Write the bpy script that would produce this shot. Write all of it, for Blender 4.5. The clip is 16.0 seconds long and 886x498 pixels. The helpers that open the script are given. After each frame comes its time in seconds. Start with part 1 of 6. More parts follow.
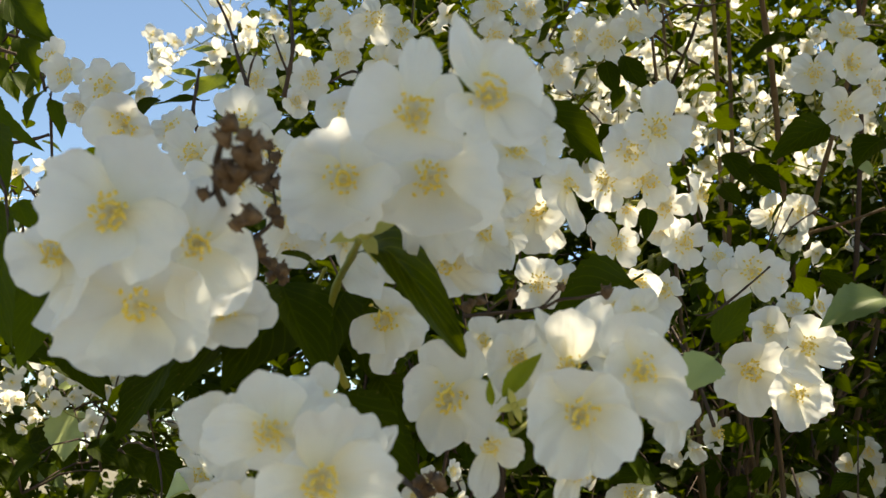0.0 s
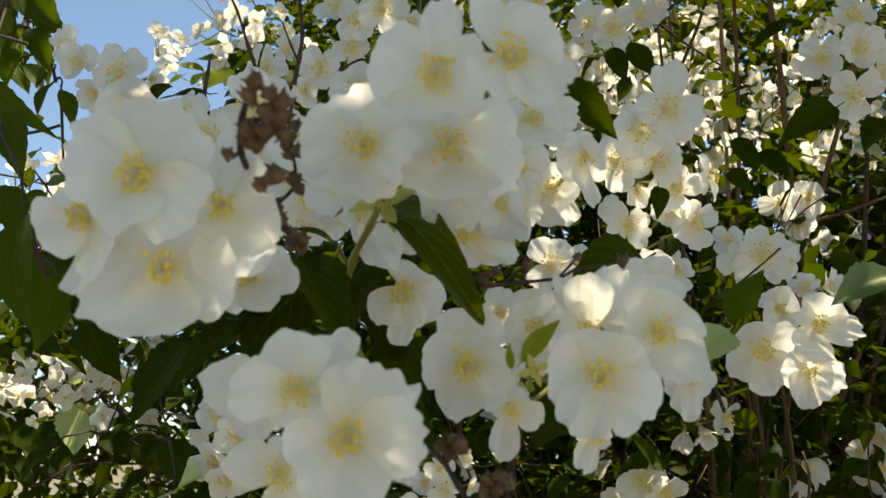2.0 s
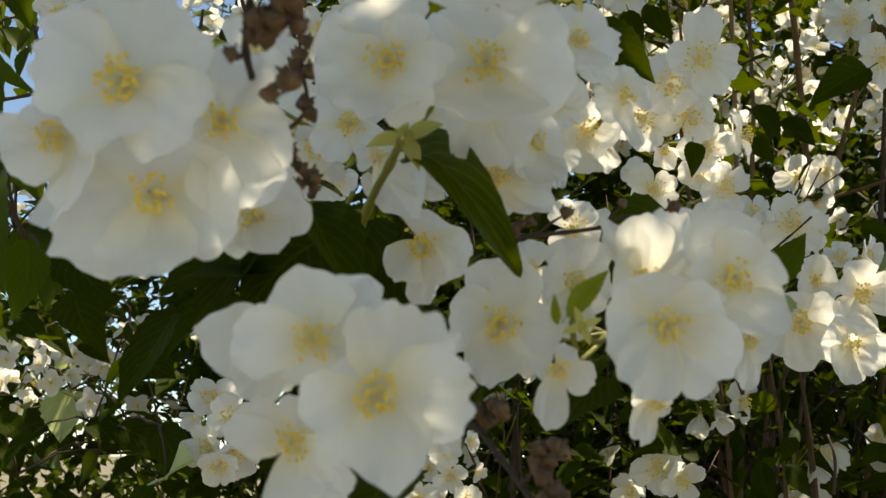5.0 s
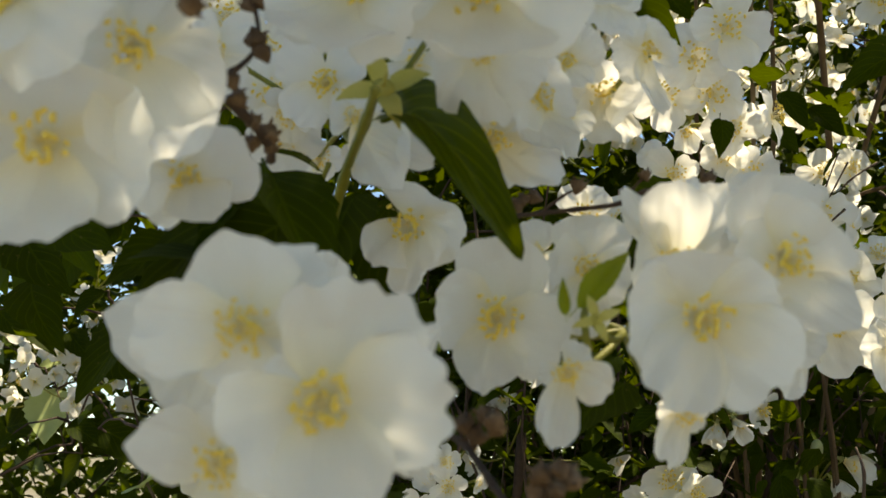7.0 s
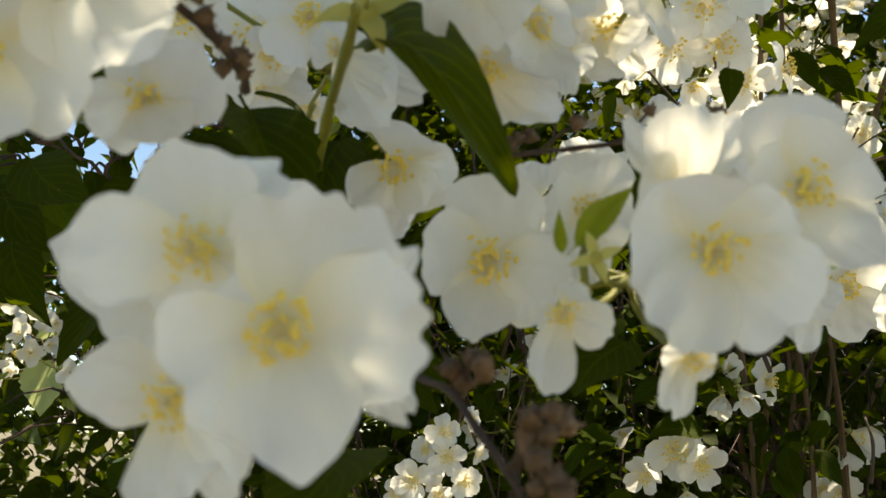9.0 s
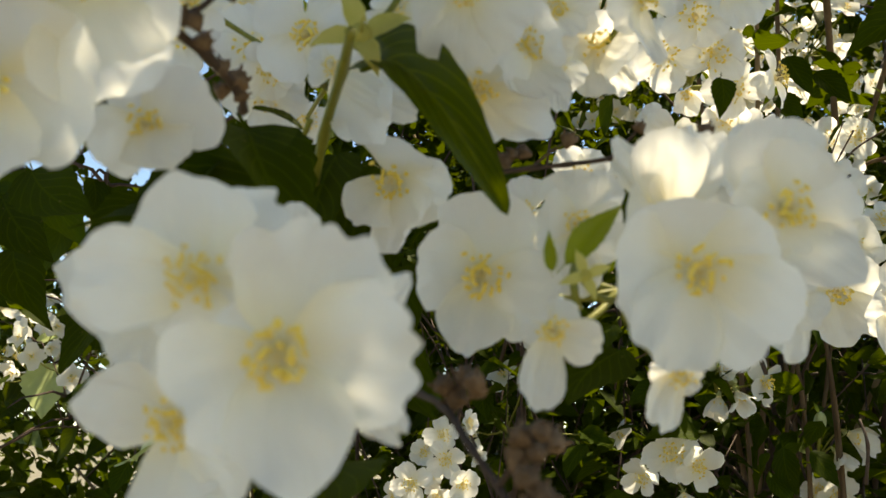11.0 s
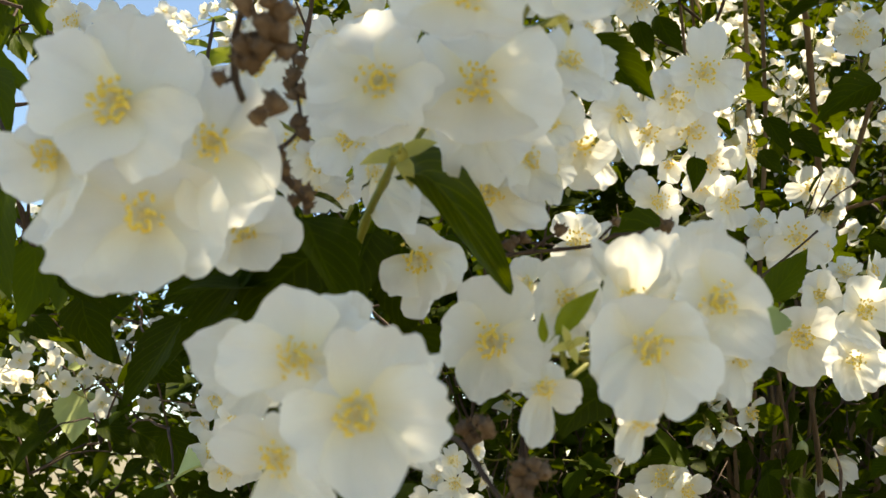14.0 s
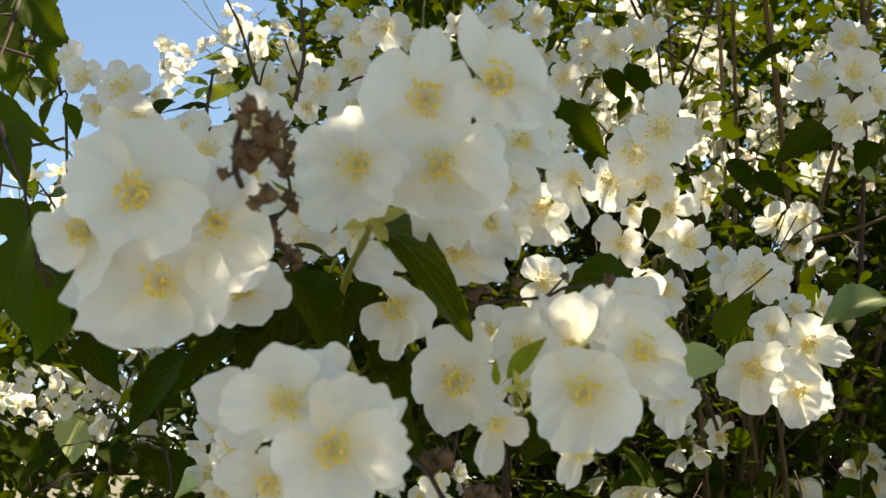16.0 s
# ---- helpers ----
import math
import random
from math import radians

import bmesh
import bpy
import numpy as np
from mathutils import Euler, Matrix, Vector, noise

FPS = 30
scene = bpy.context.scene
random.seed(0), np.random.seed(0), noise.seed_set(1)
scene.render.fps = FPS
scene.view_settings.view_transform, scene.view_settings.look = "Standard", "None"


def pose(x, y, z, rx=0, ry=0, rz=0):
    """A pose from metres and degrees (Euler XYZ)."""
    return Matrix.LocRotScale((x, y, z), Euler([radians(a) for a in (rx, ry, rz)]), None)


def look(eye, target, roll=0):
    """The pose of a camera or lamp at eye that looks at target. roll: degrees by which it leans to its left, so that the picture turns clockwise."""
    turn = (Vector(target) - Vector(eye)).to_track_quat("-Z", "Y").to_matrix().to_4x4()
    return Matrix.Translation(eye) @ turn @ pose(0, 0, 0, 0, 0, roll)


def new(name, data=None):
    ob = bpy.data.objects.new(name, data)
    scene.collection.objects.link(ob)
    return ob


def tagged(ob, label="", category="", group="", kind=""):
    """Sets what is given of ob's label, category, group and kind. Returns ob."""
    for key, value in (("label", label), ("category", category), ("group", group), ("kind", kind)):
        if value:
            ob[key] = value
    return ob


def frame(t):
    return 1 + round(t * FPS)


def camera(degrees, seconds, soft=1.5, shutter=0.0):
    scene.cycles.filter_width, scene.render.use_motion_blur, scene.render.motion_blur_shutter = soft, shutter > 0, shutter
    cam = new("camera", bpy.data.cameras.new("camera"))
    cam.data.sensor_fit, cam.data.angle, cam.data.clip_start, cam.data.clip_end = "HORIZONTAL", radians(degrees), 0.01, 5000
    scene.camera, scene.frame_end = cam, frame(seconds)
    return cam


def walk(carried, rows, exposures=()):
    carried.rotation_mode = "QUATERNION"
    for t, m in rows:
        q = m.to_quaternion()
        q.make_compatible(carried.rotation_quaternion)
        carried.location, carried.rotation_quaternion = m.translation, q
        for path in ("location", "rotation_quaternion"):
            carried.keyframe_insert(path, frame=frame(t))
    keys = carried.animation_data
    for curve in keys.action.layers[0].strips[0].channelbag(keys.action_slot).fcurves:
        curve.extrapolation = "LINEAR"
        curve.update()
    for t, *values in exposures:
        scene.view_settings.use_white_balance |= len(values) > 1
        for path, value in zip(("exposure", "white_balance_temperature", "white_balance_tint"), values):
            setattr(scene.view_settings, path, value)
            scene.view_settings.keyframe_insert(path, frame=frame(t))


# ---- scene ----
cam = camera(45.94, 16.0, soft=1.5)
PATH = [
    (0, (0.1161, 0.1084, 1.5963), (0.0088, 2.0661, 1.9911), 0.60),
    (0.5, (0.1194, 0.1104, 1.5907), (0.0135, 2.0685, 1.9842), 0.47),
    (1, (0.1230, 0.1154, 1.5880), (0.0012, 2.0727, 1.9804), 0.53),
    (1.5, (0.1132, 0.1100, 1.5897), (0.0048, 2.0699, 1.9732), 0.38),
    (2, (0.1119, 0.1076, 1.5860), (-0.0032, 2.0647, 1.9818), 0.21),
    (2.5, (0.1142, 0.1022, 1.5893), (-0.0060, 2.0595, 1.9822), -0.05),
    (3, (0.1046, 0.1051, 1.5872), (-0.0077, 2.0627, 1.9815), -0.22),
    (3.5, (0.1049, 0.1096, 1.5853), (-0.0056, 2.0685, 1.9730), -0.22),
    (4, (0.1050, 0.1190, 1.5838), (-0.0018, 2.0787, 1.9687), -0.20),
    (4.2, (0.1030, 0.1240, 1.5819), (0.0018, 2.0858, 1.9573), -0.01),
    (6.5, (0.0966, 0.1954, 1.5797), (0.0031, 2.1527, 1.9803), 0.18),
    (7, (0.1012, 0.2006, 1.5839), (-0.0112, 2.1593, 1.9722), 0.78),
    (7.5, (0.0989, 0.2040, 1.5900), (-0.0205, 2.1674, 1.9519), 0.82),
    (8, (0.0931, 0.2136, 1.5802), (-0.0196, 2.1776, 1.9406), 1.05),
    (8.5, (0.1051, 0.2204, 1.5789), (-0.0227, 2.1849, 1.9316), 0.91),
    (9, (0.1038, 0.2196, 1.5787), (-0.0173, 2.1853, 1.9270), 0.90),
    (11.5, (0.1055, 0.2088, 1.5820), (-0.0153, 2.1751, 1.9272), 0.68),
    (12, (0.1055, 0.1986, 1.5808), (-0.0171, 2.1635, 1.9331), 0.78),
    (12.5, (0.1033, 0.1860, 1.5809), (-0.0178, 2.1492, 1.9434), 1.14),
    (13, (0.1028, 0.1707, 1.5830), (-0.0196, 2.1320, 1.9548), 1.39),
    (13.5, (0.1067, 0.1594, 1.5835), (-0.0220, 2.1197, 1.9586), 0.97),
    (14, (0.1056, 0.1463, 1.5834), (-0.0250, 2.1039, 1.9715), 0.98),
    (14.5, (0.1049, 0.1352, 1.5836), (-0.0281, 2.0899, 1.9855), 1.09),
    (15, (0.1102, 0.1228, 1.5855), (-0.0160, 2.0760, 1.9963), 0.95),
    (15.5, (0.1143, 0.1129, 1.5854), (-0.0072, 2.0664, 1.9967), 0.99),
    (16, (0.1164, 0.0991, 1.5854), (-0.0042, 2.0502, 2.0083), 1.00),
]
cam.data.dof.use_dof, cam.data.dof.focus_distance, cam.data.dof.aperture_fstop = True, 0.66, 34.0
EXPOSURE, KELVIN = 1.49, 10000
STOPS = [(0, 0.0), (1, -0.06), (3, -0.20), (4.2, -0.26), (6.5, -0.12), (7.5, -0.10), (8, 0.05), (9, 0.08), (11.5, 0.12), (13, 0.24), (14.4, 0.28), (15, 0.10), (16, 0.08)]
walk(cam, [(t, look(eye, target, roll)) for t, eye, target, roll in PATH], [(t, EXPOSURE + stops, KELVIN + (500 if t > 5 else 0), 5) for t, stops in STOPS])

# ---- light: clear sky, high sun behind the shrub ----
SUN = Vector((0.36, 0.26, 0.88)).normalized()
world = bpy.data.worlds.new("sky")
scene.world = world
world.use_nodes = True
wn = world.node_tree
sky = wn.nodes.new("ShaderNodeTexSky")
sky.sky_type = "NISHITA"
sky.sun_disc = False
sky.sun_elevation = math.asin(SUN.z)
sky.sun_rotation = math.atan2(SUN.x, SUN.y)
sky.air_density, sky.dust_density, sky.ozone_density = 0.75, 0.0, 8.0
wn.links.new(sky.outputs[0], wn.nodes["Background"].inputs[0])
wn.nodes["Background"].inputs[1].default_value = 0.10
sun = new("sun", bpy.data.lights.new("sun", "SUN"))
sun.data.energy, sun.data.angle, sun.data.color = 3.7, radians(0.53), (1.0, 1.0, 0.99)
sun.matrix_world = look(SUN * 20, (0, 0, 0))


# ---- materials ----
def nodes_of(name):
    m = bpy.data.materials.new(name)
    m.use_nodes = True
    t = m.node_tree
    t.nodes.clear()
    return m, t, t.nodes.new, t.links.new


def ramp(t, stops):
    r = t.nodes.new("ShaderNodeValToRGB")
    while len(r.color_ramp.elements) < len(stops):
        r.color_ramp.elements.new(0.5)
    for e, (p, c) in zip(r.color_ramp.elements, stops):
        e.position, e.color = p, (*c, 1)
    return r


def thin_sheet(name, low, high, through_colour, share, rough, spec, base=None, vein=0.0, spots=0.0, per_island=False, bump=0.2):
    """A leaf or petal: a glossy front layer over cloth-like scattering, part of which passes through."""
    m, t, add, link = nodes_of(name)
    uv = add("ShaderNodeTexCoord")
    split = add("ShaderNodeSeparateXYZ")
    link(uv.outputs["UV"], split.inputs[0])
    if per_island:
        rnd = add("ShaderNodeNewGeometry").outputs["Random Per Island"]
    else:
        rnd = add("ShaderNodeObjectInfo").outputs["Random"]
    grain = add("ShaderNodeTexNoise")
    grain.inputs["Scale"].default_value = 140
    grain.inputs["Detail"].default_value = 5
    link(add("ShaderNodeNewGeometry").outputs["Position"], grain.inputs["Vector"])
    mixv = add("ShaderNodeMath")
    mixv.operation = "MULTIPLY_ADD"
    mixv.inputs[1].default_value = 0.55
    link(grain.outputs["Fac"], mixv.inputs[0])
    half = add("ShaderNodeMath")
    half.operation = "MULTIPLY"
    half.inputs[1].default_value = 0.5
    link(rnd, half.inputs[0])
    link(half.outputs[0], mixv.inputs[2])
    tone = ramp(t, [(0.15, low), (0.85, high)])
    link(mixv.outputs[0], tone.inputs[0])
    colour = tone.outputs[0]
    # ribs run out from the middle line
    off = add("ShaderNodeMath")
    off.operation = "SUBTRACT"
    off.inputs[1].default_value = 0.5
    link(split.outputs[1], off.inputs[0])
    away = add("ShaderNodeMath")
    away.operation = "ABSOLUTE"
    link(off.outputs[0], away.inputs[0])
    slope = add("ShaderNodeMath")
    slope.operation = "MULTIPLY_ADD"
    slope.inputs[1].default_value = -0.9 if vein else 0.25
    link(away.outputs[0], slope.inputs[0])
    link(split.outputs[0], slope.inputs[2])
    wave = add("ShaderNodeMath")
    wave.operation = "SINE"
    freq = add("ShaderNodeMath")
    freq.operation = "MULTIPLY"
    if vein:
        freq.inputs[1].default_value = 44.0
        link(slope.outputs[0], freq.inputs[0])
    else:
        freq.inputs[1].default_value = 95.0
        link(split.outputs[1], freq.inputs[0])
    link(freq.outputs[0], wave.inputs[0])
    sharp = add("ShaderNodeMapRange")
    sharp.inputs[1].default_value, sharp.inputs[2].default_value = (0.86, 1.0) if vein else (-1.0, 1.0)
    link(wave.outputs[0], sharp.inputs[0])
    if vein:
        mid = add("ShaderNodeMapRange")
        mid.inputs[1].default_value, mid.inputs[2].default_value = 0.03, 0.008
        link(away.outputs[0], mid.inputs[0])
        rib = add("ShaderNodeMath")
        rib.operation = "MAXIMUM"
        link(mid.outputs[0], rib.inputs[0])
        link(sharp.outputs[0], rib.inputs[1])
        ribs = rib.outputs[0]
        scale = add("ShaderNodeMath")
        scale.operation = "MULTIPLY"
        scale.inputs[1].default_value = vein
        link(ribs, scale.inputs[0])
        lift = add("ShaderNodeMix")
        lift.data_type = "RGBA"
        link(scale.outputs[0], lift.inputs[0])
        link(colour, lift.inputs[6])
        lift.inputs[7].default_value = (*through_colour, 1)
        colour = lift.outputs[2]
    else:
        ribs = sharp.outputs[0]
    if base:
        fade = add("ShaderNodeMapRange")
        fade.inputs[1].default_value, fade.inputs[2].default_value, fade.inputs[4].default_value = 0.84, 0.02, 0.92
        link(split.outputs[0], fade.inputs[0])
        soft = add("ShaderNodeMath")
        soft.operation = "POWER"
        soft.inputs[1].default_value = 2.2
        link(fade.outputs[0], soft.inputs[0])
        blend = add("ShaderNodeMix")
        blend.data_type = "RGBA"
        link(soft.outputs[0], blend.inputs[0])
        link(colour, blend.inputs[6])
        blend.inputs[7].default_value = (*base, 1)
        colour = blend.outputs[2]
    if spots:
        blot = add("ShaderNodeTexNoise")
        blot.inputs["Scale"].default_value = 420
        link(add("ShaderNodeNewGeometry").outputs["Position"], blot.inputs["Vector"])
        mark = add("ShaderNodeMapRange")
        mark.inputs[1].default_value, mark.inputs[2].default_value = 0.70, 0.78
        mark.inputs[4].default_value = spots
        link(blot.outputs["Fac"], mark.inputs[0])
        stain = add("ShaderNodeMix")
        stain.data_type = "RGBA"
        link(mark.outputs[0], stain.inputs[0])
        link(colour, stain.inputs[6])
        stain.inputs[7].default_value = (0.22, 0.15, 0.06, 1)
        colour = stain.outputs[2]
    height = add("ShaderNodeMath")
    height.operation = "MULTIPLY_ADD"
    height.inputs[1].default_value = 0.7
    link(ribs, height.inputs[0])
    link(grain.outputs["Fac"], height.inputs[2])
    relief = add("ShaderNodeBump")
    relief.inputs["Strength"].default_value = bump
    relief.inputs["Distance"].default_value = 0.0006
    link(height.outputs[0], relief.inputs["Height"])
    front = add("ShaderNodeBsdfPrincipled")
    front.inputs["Roughness"].default_value = rough
    front.inputs["Specular IOR Level"].default_value = spec
    link(colour, front.inputs["Base Color"])
    link(relief.outputs[0], front.inputs["Normal"])
    back = add("ShaderNodeBsdfTranslucent")
    tint = add("ShaderNodeMix")
    tint.data_type = "RGBA"
    tint.inputs[0].default_value = 0.6
    link(colour, tint.inputs[6])
    tint.inputs[7].default_value = (*through_colour, 1)
    link(tint.outputs[2], back.inputs[0])
    both = add("ShaderNodeMixShader")
    both.inputs[0].default_value = share
    link(front.outputs[0], both.inputs[1])
    link(back.outputs[0], both.inputs[2])
    end = add("ShaderNodeOutputMaterial")
    link(both.outputs[0], end.inputs[0])
    return m


def solid(name, stops, scale, rough, bump=0.4, distance=0.001, stretch=(1, 1, 1), per_island=False, spec=0.3, share=0.0):
    m, t, add, link = nodes_of(name)
    where = add("ShaderNodeNewGeometry")
    size = add("ShaderNodeMapping")
    size.inputs["Scale"].default_value = stretch
    link(where.outputs["Position"], size.inputs[0])
    fine = add("ShaderNodeTexNoise")
    fine.inputs["Scale"].default_value, fine.inputs["Detail"].default_value = scale, 6
    link(size.outputs[0], fine.inputs["Vector"])
    big = add("ShaderNodeTexNoise")
    big.inputs["Scale"].default_value = scale / 9
    link(size.outputs[0], big.inputs["Vector"])
    mean = add("ShaderNodeMath")
    mean.operation = "MULTIPLY_ADD"
    mean.inputs[1].default_value = 0.5
    link(fine.outputs["Fac"], mean.inputs[0])
    part2 = add("ShaderNodeMath")
    part2.operation = "MULTIPLY"
    part2.inputs[1].default_value = 0.5
    link(where.outputs["Random Per Island"] if per_island else big.outputs["Fac"], part2.inputs[0])
    link(part2.outputs[0], mean.inputs[2])
    tone = ramp(t, stops)
    link(mean.outputs[0], tone.inputs[0])
    relief = add("ShaderNodeBump")
    relief.inputs["Strength"].default_value, relief.inputs["Distance"].default_value = bump, distance
    link(fine.outputs["Fac"], relief.inputs["Height"])
    face = add("ShaderNodeBsdfPrincipled")
    face.inputs["Roughness"].default_value = rough
    face.inputs["Specular IOR Level"].default_value = spec
    link(tone.outputs[0], face.inputs["Base Color"])
    link(relief.outputs[0], face.inputs["Normal"])
    end = add("ShaderNodeOutputMaterial")
    if share:
        pass_on = add("ShaderNodeBsdfTranslucent")
        link(tone.outputs[0], pass_on.inputs[0])
        both = add("ShaderNodeMixShader")
        both.inputs[0].default_value = share
        link(face.outputs[0], both.inputs[1])
        link(pass_on.outputs[0], both.inputs[2])
        link(both.outputs[0], end.inputs[0])
    else:
        link(face.outputs[0], end.inputs[0])
    return m


PETAL = thin_sheet("white_petal", (0.87, 0.87, 0.84), (0.94, 0.94, 0.92), (0.95, 0.94, 0.90), 0.54, 0.55, 0.25,
                   base=(0.98, 0.84, 0.46), bump=0.12)
LEAF = thin_sheet("green_leaf", (0.008, 0.016, 0.0008), (0.023, 0.038, 0.0015), (0.16, 0.21, 0.003), 0.24, 0.55, 0.03,
                  vein=0.16, spots=0.5, bump=0.3)
FOLIAGE = thin_sheet("shrub_foliage", (0.008, 0.016, 0.001), (0.031, 0.052, 0.003), (0.22, 0.30, 0.004), 0.18, 0.55, 0.03,
                     vein=0.14, spots=0.4, per_island=True, bump=0.5)
YOUNG = thin_sheet("young_leaf", (0.15, 0.19, 0.006), (0.25, 0.29, 0.012), (0.46, 0.52, 0.02), 0.36, 0.45, 0.4, vein=0.2, bump=0.5)
GLOSSY = thin_sheet("glossy_leaf", (0.014, 0.026, 0.001), (0.036, 0.054, 0.002), (0.24, 0.30, 0.003), 0.30, 0.42, 0.16, vein=0.34, spots=0.3, bump=0.3)
TREE = thin_sheet("tree_leaf", (0.018, 0.034, 0.003), (0.045, 0.075, 0.005), (0.24, 0.33, 0.006), 0.38, 0.5, 0.08, vein=0.12, spots=0.3, bump=0.25)
MID = thin_sheet("grey_green_leaf", (0.10, 0.15, 0.055), (0.16, 0.21, 0.085), (0.22, 0.30, 0.06), 0.30, 0.5, 0.12, vein=0.10, bump=0.2)
# pale green, raised further to stand in for sun on the leaf
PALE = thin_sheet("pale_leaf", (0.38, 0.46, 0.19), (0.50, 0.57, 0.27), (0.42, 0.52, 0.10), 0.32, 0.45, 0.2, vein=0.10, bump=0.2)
CALYX = solid("green_calyx", [(0.2, (0.42, 0.46, 0.18)), (0.8, (0.62, 0.64, 0.34))], 300, 0.5, share=0.5)
SEPAL = solid("yellow_green_sepal", [(0.2, (0.54, 0.50, 0.09)), (0.8, (0.76, 0.68, 0.26))], 260, 0.5, share=0.35)
BUD = solid("cream_bud", [(0.2, (0.36, 0.42, 0.16)), (0.8, (0.62, 0.64, 0.40))], 200, 0.5, share=0.35)
ANTHER = solid("yellow_anther", [(0.12, (0.76, 0.48, 0.12)), (0.20, (0.99, 0.73, 0.13)), (0.8, (0.99, 0.83, 0.26))], 900, 0.7, per_island=True, share=0.18)
DISC = solid("yellow_flower_heart", [(0.2, (0.98, 0.80, 0.38)), (0.8, (0.98, 0.87, 0.54))], 500, 0.6, share=0.2)
FILAMENT = solid("pale_filament", [(0.2, (0.93, 0.84, 0.54)), (0.8, (0.96, 0.92, 0.74))], 500, 0.6, share=0.3)
BARK = solid("shrub_bark", [(0.25, (0.050, 0.028, 0.013)), (0.5, (0.11, 0.066, 0.034)), (0.8, (0.22, 0.15, 0.085))], 160, 0.85, 0.8, 0.0015, (1, 1, 0.25))
CANE = solid("tan_cane_bark", [(0.25, (0.14, 0.092, 0.050)), (0.8, (0.32, 0.23, 0.135))], 160, 0.8, 0.7, 0.001, (1, 1, 0.2))
TWIG = solid("dark_twig_bark", [(0.25, (0.028, 0.018, 0.014)), (0.8, (0.10, 0.062, 0.045))], 300, 0.8, 0.6)
GREENSTEM = solid("green_stem", [(0.25, (0.13, 0.14, 0.02)), (0.8, (0.30, 0.29, 0.06))], 260, 0.55, 0.3)
CAPSULE = solid("dry_capsule", [(0.2, (0.045, 0.027, 0.015)), (0.5, (0.13, 0.078, 0.045)), (0.85, (0.33, 0.22, 0.14))], 520, 0.8, 0.9, 0.001)
SOIL = solid("ground_soil", [(0.25, (0.098, 0.090, 0.064)), (0.55, (0.17, 0.155, 0.112)), (0.85, (0.25, 0.225, 0.168))], 9, 0.95, 0.8, 0.02)


# ---- building helpers ----
def mesh_of(name, verts, faces, mats, uvs=None, which=None, smooth=True):
    me = bpy.data.meshes.new(name)
    me.from_pydata(verts, [], faces)
    for m in mats if isinstance(mats, (list, tuple)) else [mats]:
        me.materials.append(m)
    if uvs is not None:
        layer = me.uv_layers.new(name="UVMap")
        loops = np.empty(len(me.loops), dtype=np.int32)
        me.loops.foreach_get("vertex_index", loops)
        layer.data.foreach_set("uv", np.asarray(uvs, dtype=np.float32)[loops].ravel())
    if which is not None:
        me.polygons.foreach_set("material_index", np.asarray(which, dtype=np.int32))
    if smooth:
        me.polygons.foreach_set("use_smooth", np.ones(len(me.polygons), dtype=bool))
    me.update()
    return me


def part(name, data, parent, m=None, label=""):
    ob = new(name, data)
    ob.parent = parent
    if m is not None:
        ob.matrix_basis = m
    return tagged(ob, label=label)


def facing(normal, spin=0.0):
    n = Vector(normal).normalized()
    return n.to_track_quat("Z", "Y").to_matrix().to_4x4() @ Matrix.Rotation(radians(spin), 4, "Z")


def tube(points, radii, sides=6, verts=None, faces=None):
    """A round stem along the points, closed at its ends; adds to the lists."""
    verts = [] if verts is None else verts
    faces = [] if faces is None else faces
    pts = [Vector(p) for p in points]
    start = len(verts)
    for i, p in enumerate(pts):
        along = (pts[min(i + 1, len(pts) - 1)] - pts[max(i - 1, 0)]).normalized()
        side = along.cross(Vector((0.31, 0.21, 0.93)) if abs(along.z) < 0.9 else Vector((1, 0.2, 0))).normalized()
        other = along.cross(side)
        for k in range(sides):
            a = 2 * math.pi * k / sides
            verts.append(tuple(p + radii[i] * (math.cos(a) * side + math.sin(a) * other)))
    for i in range(len(pts) - 1):
        for k in range(sides):
            a, b = start + i * sides + k, start + i * sides + (k + 1) % sides
            faces.append((a, b, b + sides, a + sides))
    faces.append(tuple(start + k for k in reversed(range(sides))))
    last = start + (len(pts) - 1) * sides
    faces.append(tuple(last + k for k in range(sides)))
    return verts, faces


def bent(a, b, sag, steps=5, rng=random, wobble=0.0):
    a, b = Vector(a), Vector(b)
    out = []
    for i in range(steps + 1):
        f = i / steps
        p = a.lerp(b, f) + Vector(sag) * (4 * f * (1 - f))
        if 0 < i < steps and wobble:
            p += Vector([rng.uniform(-wobble, wobble) for _ in range(3)])
        out.append(p)
    return out


def smooth_line(points, steps=4):
    pts = [Vector(p) for p in points]
    out = []
    for i in range(len(pts) - 1):
        a, b, c, d = pts[max(i - 1, 0)], pts[i], pts[i + 1], pts[min(i + 2, len(pts) - 1)]
        for k in range(steps):
            f = k / steps
            out.append(0.5 * (2 * b + (c - a) * f + (2 * a - 5 * b + 4 * c - d) * f * f + (3 * b - a - 3 * c + d) * f ** 3))
    return out + [pts[-1]]


# ---- the blossom: petals, stamens, calyx ----
SHAPES = {  # angle at the base and at the tip, edge raggedness, breadth
    "open": (24, -6, 0.058, 0.77),
    "ragged": (24, -8, 0.085, 0.78),
    "cup": (46, 22, 0.040, 0.80),
    "bell": (76, 52, 0.030, 0.60),
}


